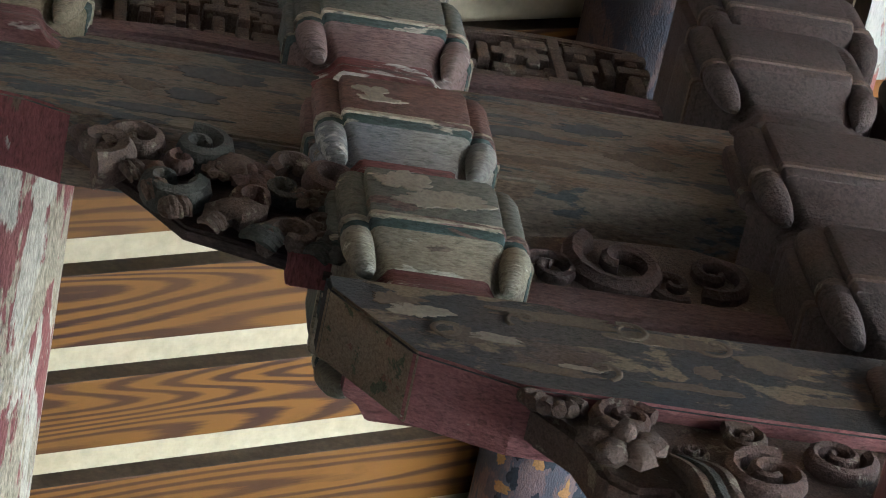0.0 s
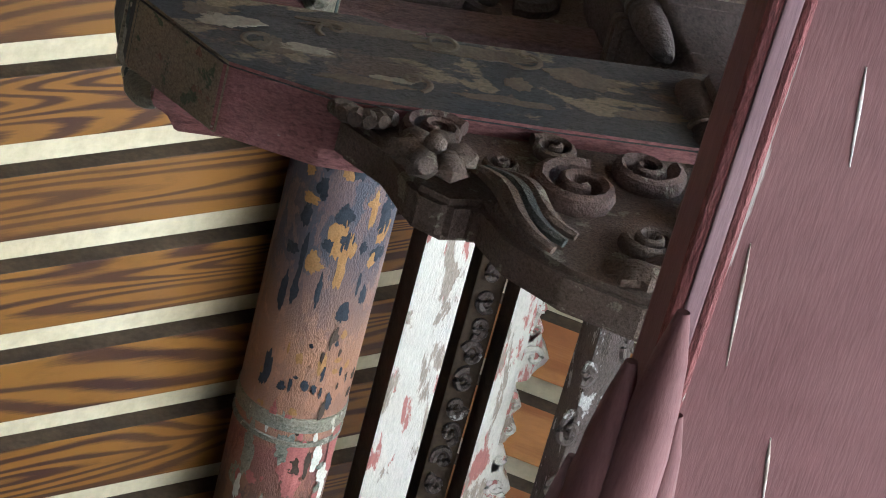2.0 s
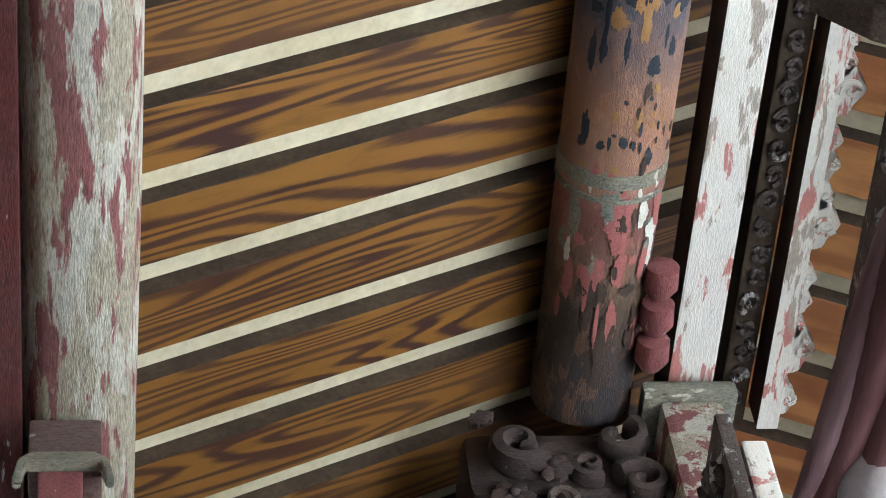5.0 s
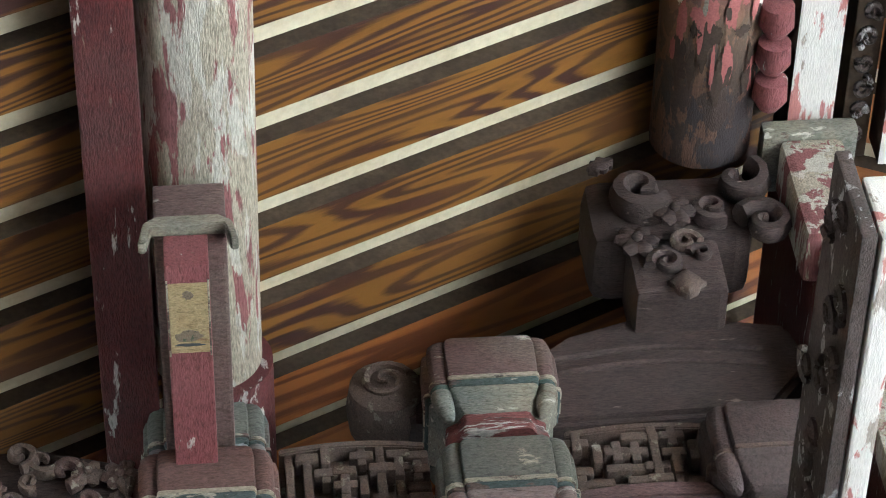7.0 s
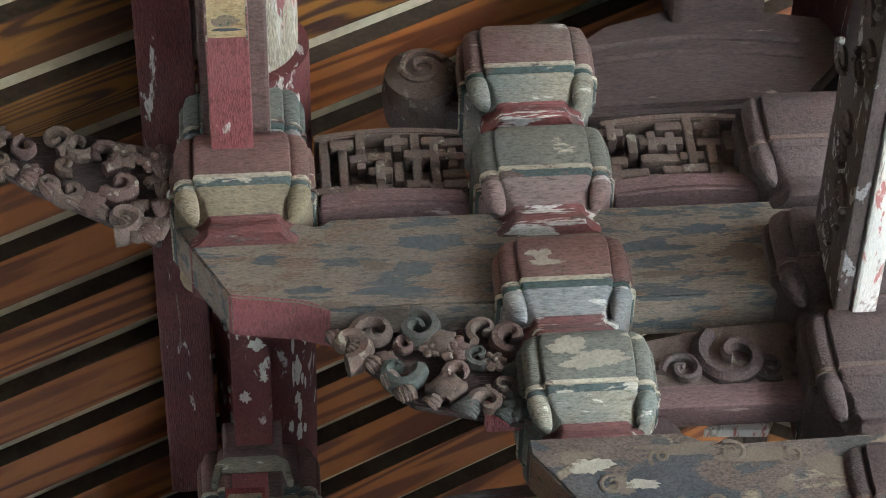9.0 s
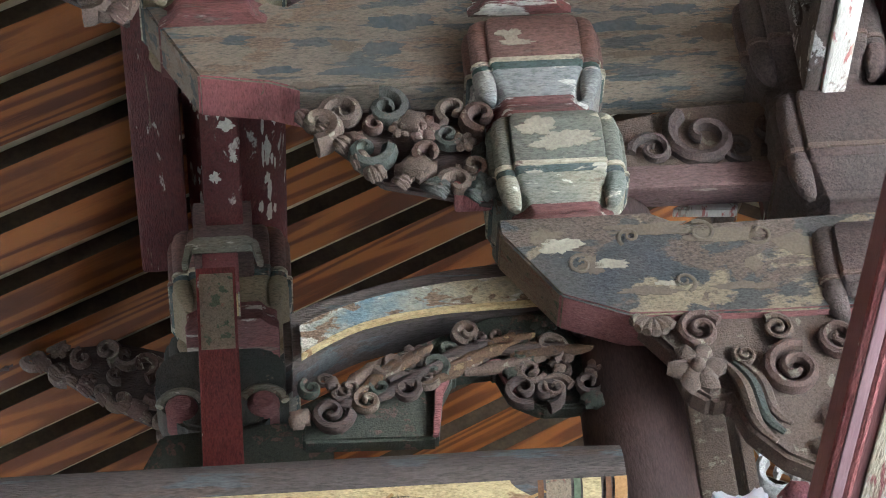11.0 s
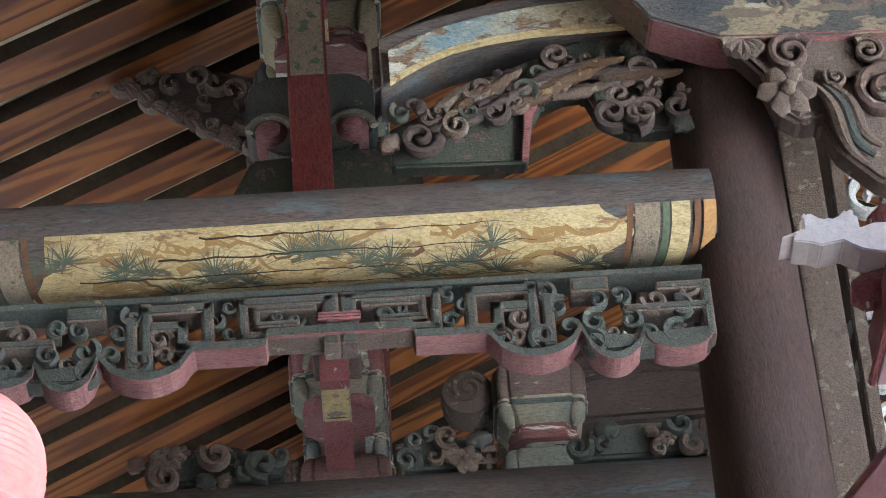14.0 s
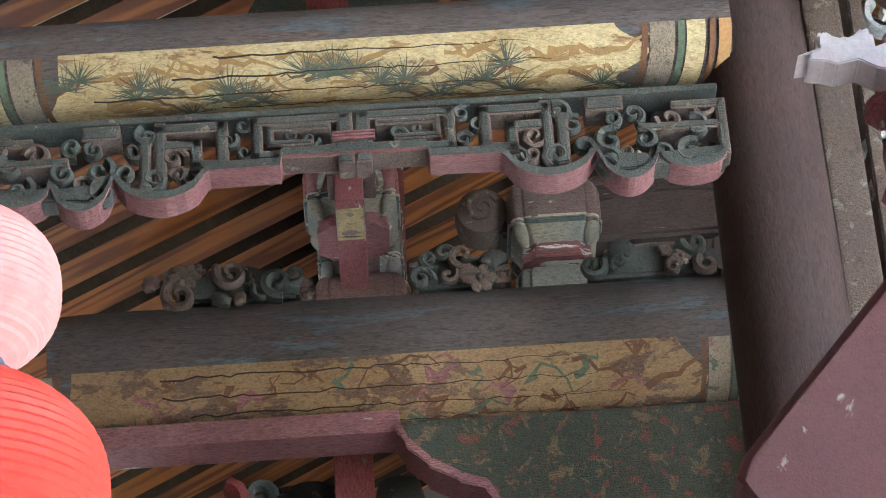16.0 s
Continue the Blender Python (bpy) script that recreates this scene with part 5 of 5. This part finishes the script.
part("board", prism([(0.405, 2.92), (0.42, 2.955), (0.63, 3.19), (0.9, 3.34), (0.9, 2.75), (0.5, 2.75)], 2.98, 3.12, 0.012), MAUVE_Y, t)
part("post", box(0.65, 0.8, 3.0, 3.1, 0.13, 2.76, 0.01), MAUVE_Y, t)
# Chalk-white boards stand in for the daylight in two gaps.
for pts in ([(1.232, 6.563), (1.417, 6.552), (1.441, 6.64), (1.34, 6.64)], [(1.287, 7.463), (1.443, 7.459), (1.454, 7.538), (1.271, 7.541)]):
    t = thing("gable_board", (pts[0][0], 6.2, pts[0][1]), "pale board standing in for daylight in a gap behind the truss", "board")
    part("plank", prism(pts, 6.2, 6.24, 0.004), CHALK, t)
    part("post", box(pts[1][0] - 0.06, pts[1][0], 6.245, 6.3, pts[0][1], 8.3, 0.004), CARVE, t)
# Boarding added to block light from the right and darken the background.
t = thing("partition_board", (1.78, 6.8, 6.2), "dark red boarding added behind the truss to block light", "boarding")
for k in range(4):
    part("board", box(1.84 + 0.004 * (k % 2), 1.88, 5.45 + 0.57 * k, 6.015 + 0.57 * k, 6.1, 8.6, 0.004), RED_DARK, t)
part("sill", box(1.82, 1.92, 5.42, 7.75, 5.98, 6.1, 0.01), RED_DARK, t)
# openwork far behind the column, outdoor daylight put into its white paint
t = thing("openwork_board", (1.45, 6.6, 5.9), "white openwork carved board with daylight put into its colour", "carved board")
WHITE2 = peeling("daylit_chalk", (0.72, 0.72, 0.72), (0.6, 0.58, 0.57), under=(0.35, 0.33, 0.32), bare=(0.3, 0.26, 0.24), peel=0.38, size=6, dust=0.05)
rng = random.Random(77)
for k in range(9):
    z = 5.2 + 0.14 * k
    p_, r_ = spiral(1.43 + rng.uniform(-0.02, 0.02) + 0.012 * k, z, 6.6, 0.07, 1.2, k * 1.7, 1 if k % 2 else -1, 0.02)
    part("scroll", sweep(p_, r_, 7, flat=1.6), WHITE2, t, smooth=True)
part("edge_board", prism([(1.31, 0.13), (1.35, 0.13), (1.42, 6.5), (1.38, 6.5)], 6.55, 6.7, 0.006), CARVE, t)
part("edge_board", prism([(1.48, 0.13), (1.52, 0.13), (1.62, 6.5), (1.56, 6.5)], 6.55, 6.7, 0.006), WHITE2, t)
t = thing("rear_post", (1.25, 6.3, 0.13), "dark square post behind the column", "post")
part("shaft", box(1.2, 1.3, 6.3, 6.4, 0.13, 6.2, 0.01), CARVE, t)

# ---- paper lanterns ----
mL, ntL, bL = base_material("red_lantern_paper", 0.6)
wv = ntL.nodes.new("ShaderNodeTexNoise")
wv.inputs["Scale"].default_value = 14
links(ntL, mix(ntL, wv.outputs["Fac"], (0.6, 0.045, 0.03), (0.68, 0.08, 0.055)), bL.inputs["Base Color"])
bL.inputs["Subsurface Weight"].default_value = 0.3
mP, ntP, bP = base_material("faded_lantern_paper", 0.6)
wv = ntP.nodes.new("ShaderNodeTexNoise")
wv.inputs["Scale"].default_value = 10
links(ntP, mix(ntP, wv.outputs["Fac"], (0.62, 0.2, 0.19), (0.7, 0.33, 0.3)), bP.inputs["Base Color"])
LBLUE = plain("blue_grey_band", (0.12, 0.16, 0.22), (0.16, 0.2, 0.25), 8)


def lantern(x, y, z, r, h, mat, label):
    t = thing("paper_lantern", (x, y, z), label, "lantern", "hanging lanterns")
    prof = []
    n = 44
    for k in range(n + 1):
        a = -1 + 2 * k / n
        prof.append((r * (1 - abs(a) ** 2.6 * 0.55) * (1 + 0.012 * math.cos(k * math.pi)), z + a * h / 2))
    part("paper", lathe(prof, (x, y, 0), "z", 40), mat, t, smooth=False)
    for s in (-1, 1):
        part("collar", lathe([(r * 0.44, z + s * h / 2 - 0.012), (r * 0.47, z + s * h / 2), (r * 0.44, z + s * h / 2 + 0.012)], (x, y, 0), "z", 28), LBLUE, t, smooth=True)
    return t


lantern(-0.76, 4.6, 4.12, 0.19, 0.31, mP, "sun-faded pink paper lantern hanging under the eave")
lantern(-0.77, 4.6, 3.71, 0.285, 0.42, mL, "bright red paper lantern hanging below another")
t = thing("lantern_cord", (-0.76, 4.6, 4.3), "dark cord holding the lanterns", "cord")
part("cord", sweep([(-0.76, 4.6, 3.5), (-0.76, 4.6, 7.39)], 0.004, 6), CRACK, t)

block(-0.03, 7.04, 7.4, 0.4, y=7.4, mats=(DOU_RED, LIP_GOLD, DOU_REDBASE), label="moulded bracket block under the rear purlin")
block(-0.04, 7.0, 7.31, 0.45, y=7.86, mats=(CARVE_G, DOU_LIP, MAUVE), label="green bracket block in the third truss")
t = thing("upright_strip", (-0.07, 7.02, 6.4), "narrow red upright with a gilt painted plate", "post")
part("stem", box(-0.135, -0.012, 7.0, 7.06, 6.2, 7.06, 0.005), RED, t)
for s_ in (-1, 1):
    lobe = [(-0.07 + s_ * x, z) for x, z in ((0.0, 6.79), (0.05, 6.82), (0.12, 6.82), (0.17, 6.8), (0.2, 6.75), (0.205, 6.67), (0.185, 6.6), (0.12, 6.53), (0.0, 6.5))]
    c_ = part("cheek", prism(lobe if s_ < 0 else lobe[::-1], 7.1, 7.3, 0.012), CARVE_G, t, "dull green lobed cheek")
    arc = [(-0.07 + s_ * (0.125 + 0.068 * math.cos(a)), 7.098, 6.6 + 0.06 * math.sin(a)) for a in (0.1 + 0.3 * k for k in range(10))]
    part("moulding", sweep(arc, 0.014, 7), DOU_LIP, c_, smooth=True)
    part("scroll", lathe([(0.0, 7.07), (0.03, 7.075), (0.05, 7.1), (0.05, 7.2)], (-0.07 + s_ * 0.125, 0, 6.6), "y", 18), MAUVE, c_, smooth=True)
part("plate", box(-0.126, -0.021, 6.992, 7.0, 6.74, 7.03, 0.003), FLORAL, t, "worn gilt plate with dark figures")
block(-0.05, 7.08, 7.36, 0.38, y=9.8, mats=(MAUVE, DOU_LIP, MAUVE), label="mauve moulded block under the far purlin")
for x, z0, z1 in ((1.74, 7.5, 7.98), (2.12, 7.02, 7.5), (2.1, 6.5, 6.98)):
    block(x, z0, z1, 0.46, y=2.4, mats=(DOU_DUSK, DOU_DUSK, DOU_DUSK), label="dusty bracket block high in the near truss, paint darkened as shade")
# ---- first truss: the same timbers, one bay nearer ----
for o in truss:
    # the first truss has taller blocks than the others
    if o.location.z < 7.4 and not (o.location.x < 0.2 and o.location.z > 6.9):
        up = max(0.0, o.location.z - 6.0) * 0.28
        copy_thing(o, Matrix.Translation(o.location + Vector((0.1 if o.location.x > 1.5 else -0.06, -3.36, up))) @ Matrix.Diagonal((1.06, 1, 1.28 if o.location.z > 5.99 else 1, 1)))
    # and again further back along the hall
    copy_thing(o, Matrix.Translation(o.location + Vector((0, 4.65, 0))))
    if o.location.x < 0.12 and o.location.z > 6.7 and not o.name.startswith("bracket_block"):
        copy_thing(o, Matrix.Translation(o.location + Vector((0.08, 2.3, 0.2) if o.name.startswith("carved") else (0, 2.3, 0))))
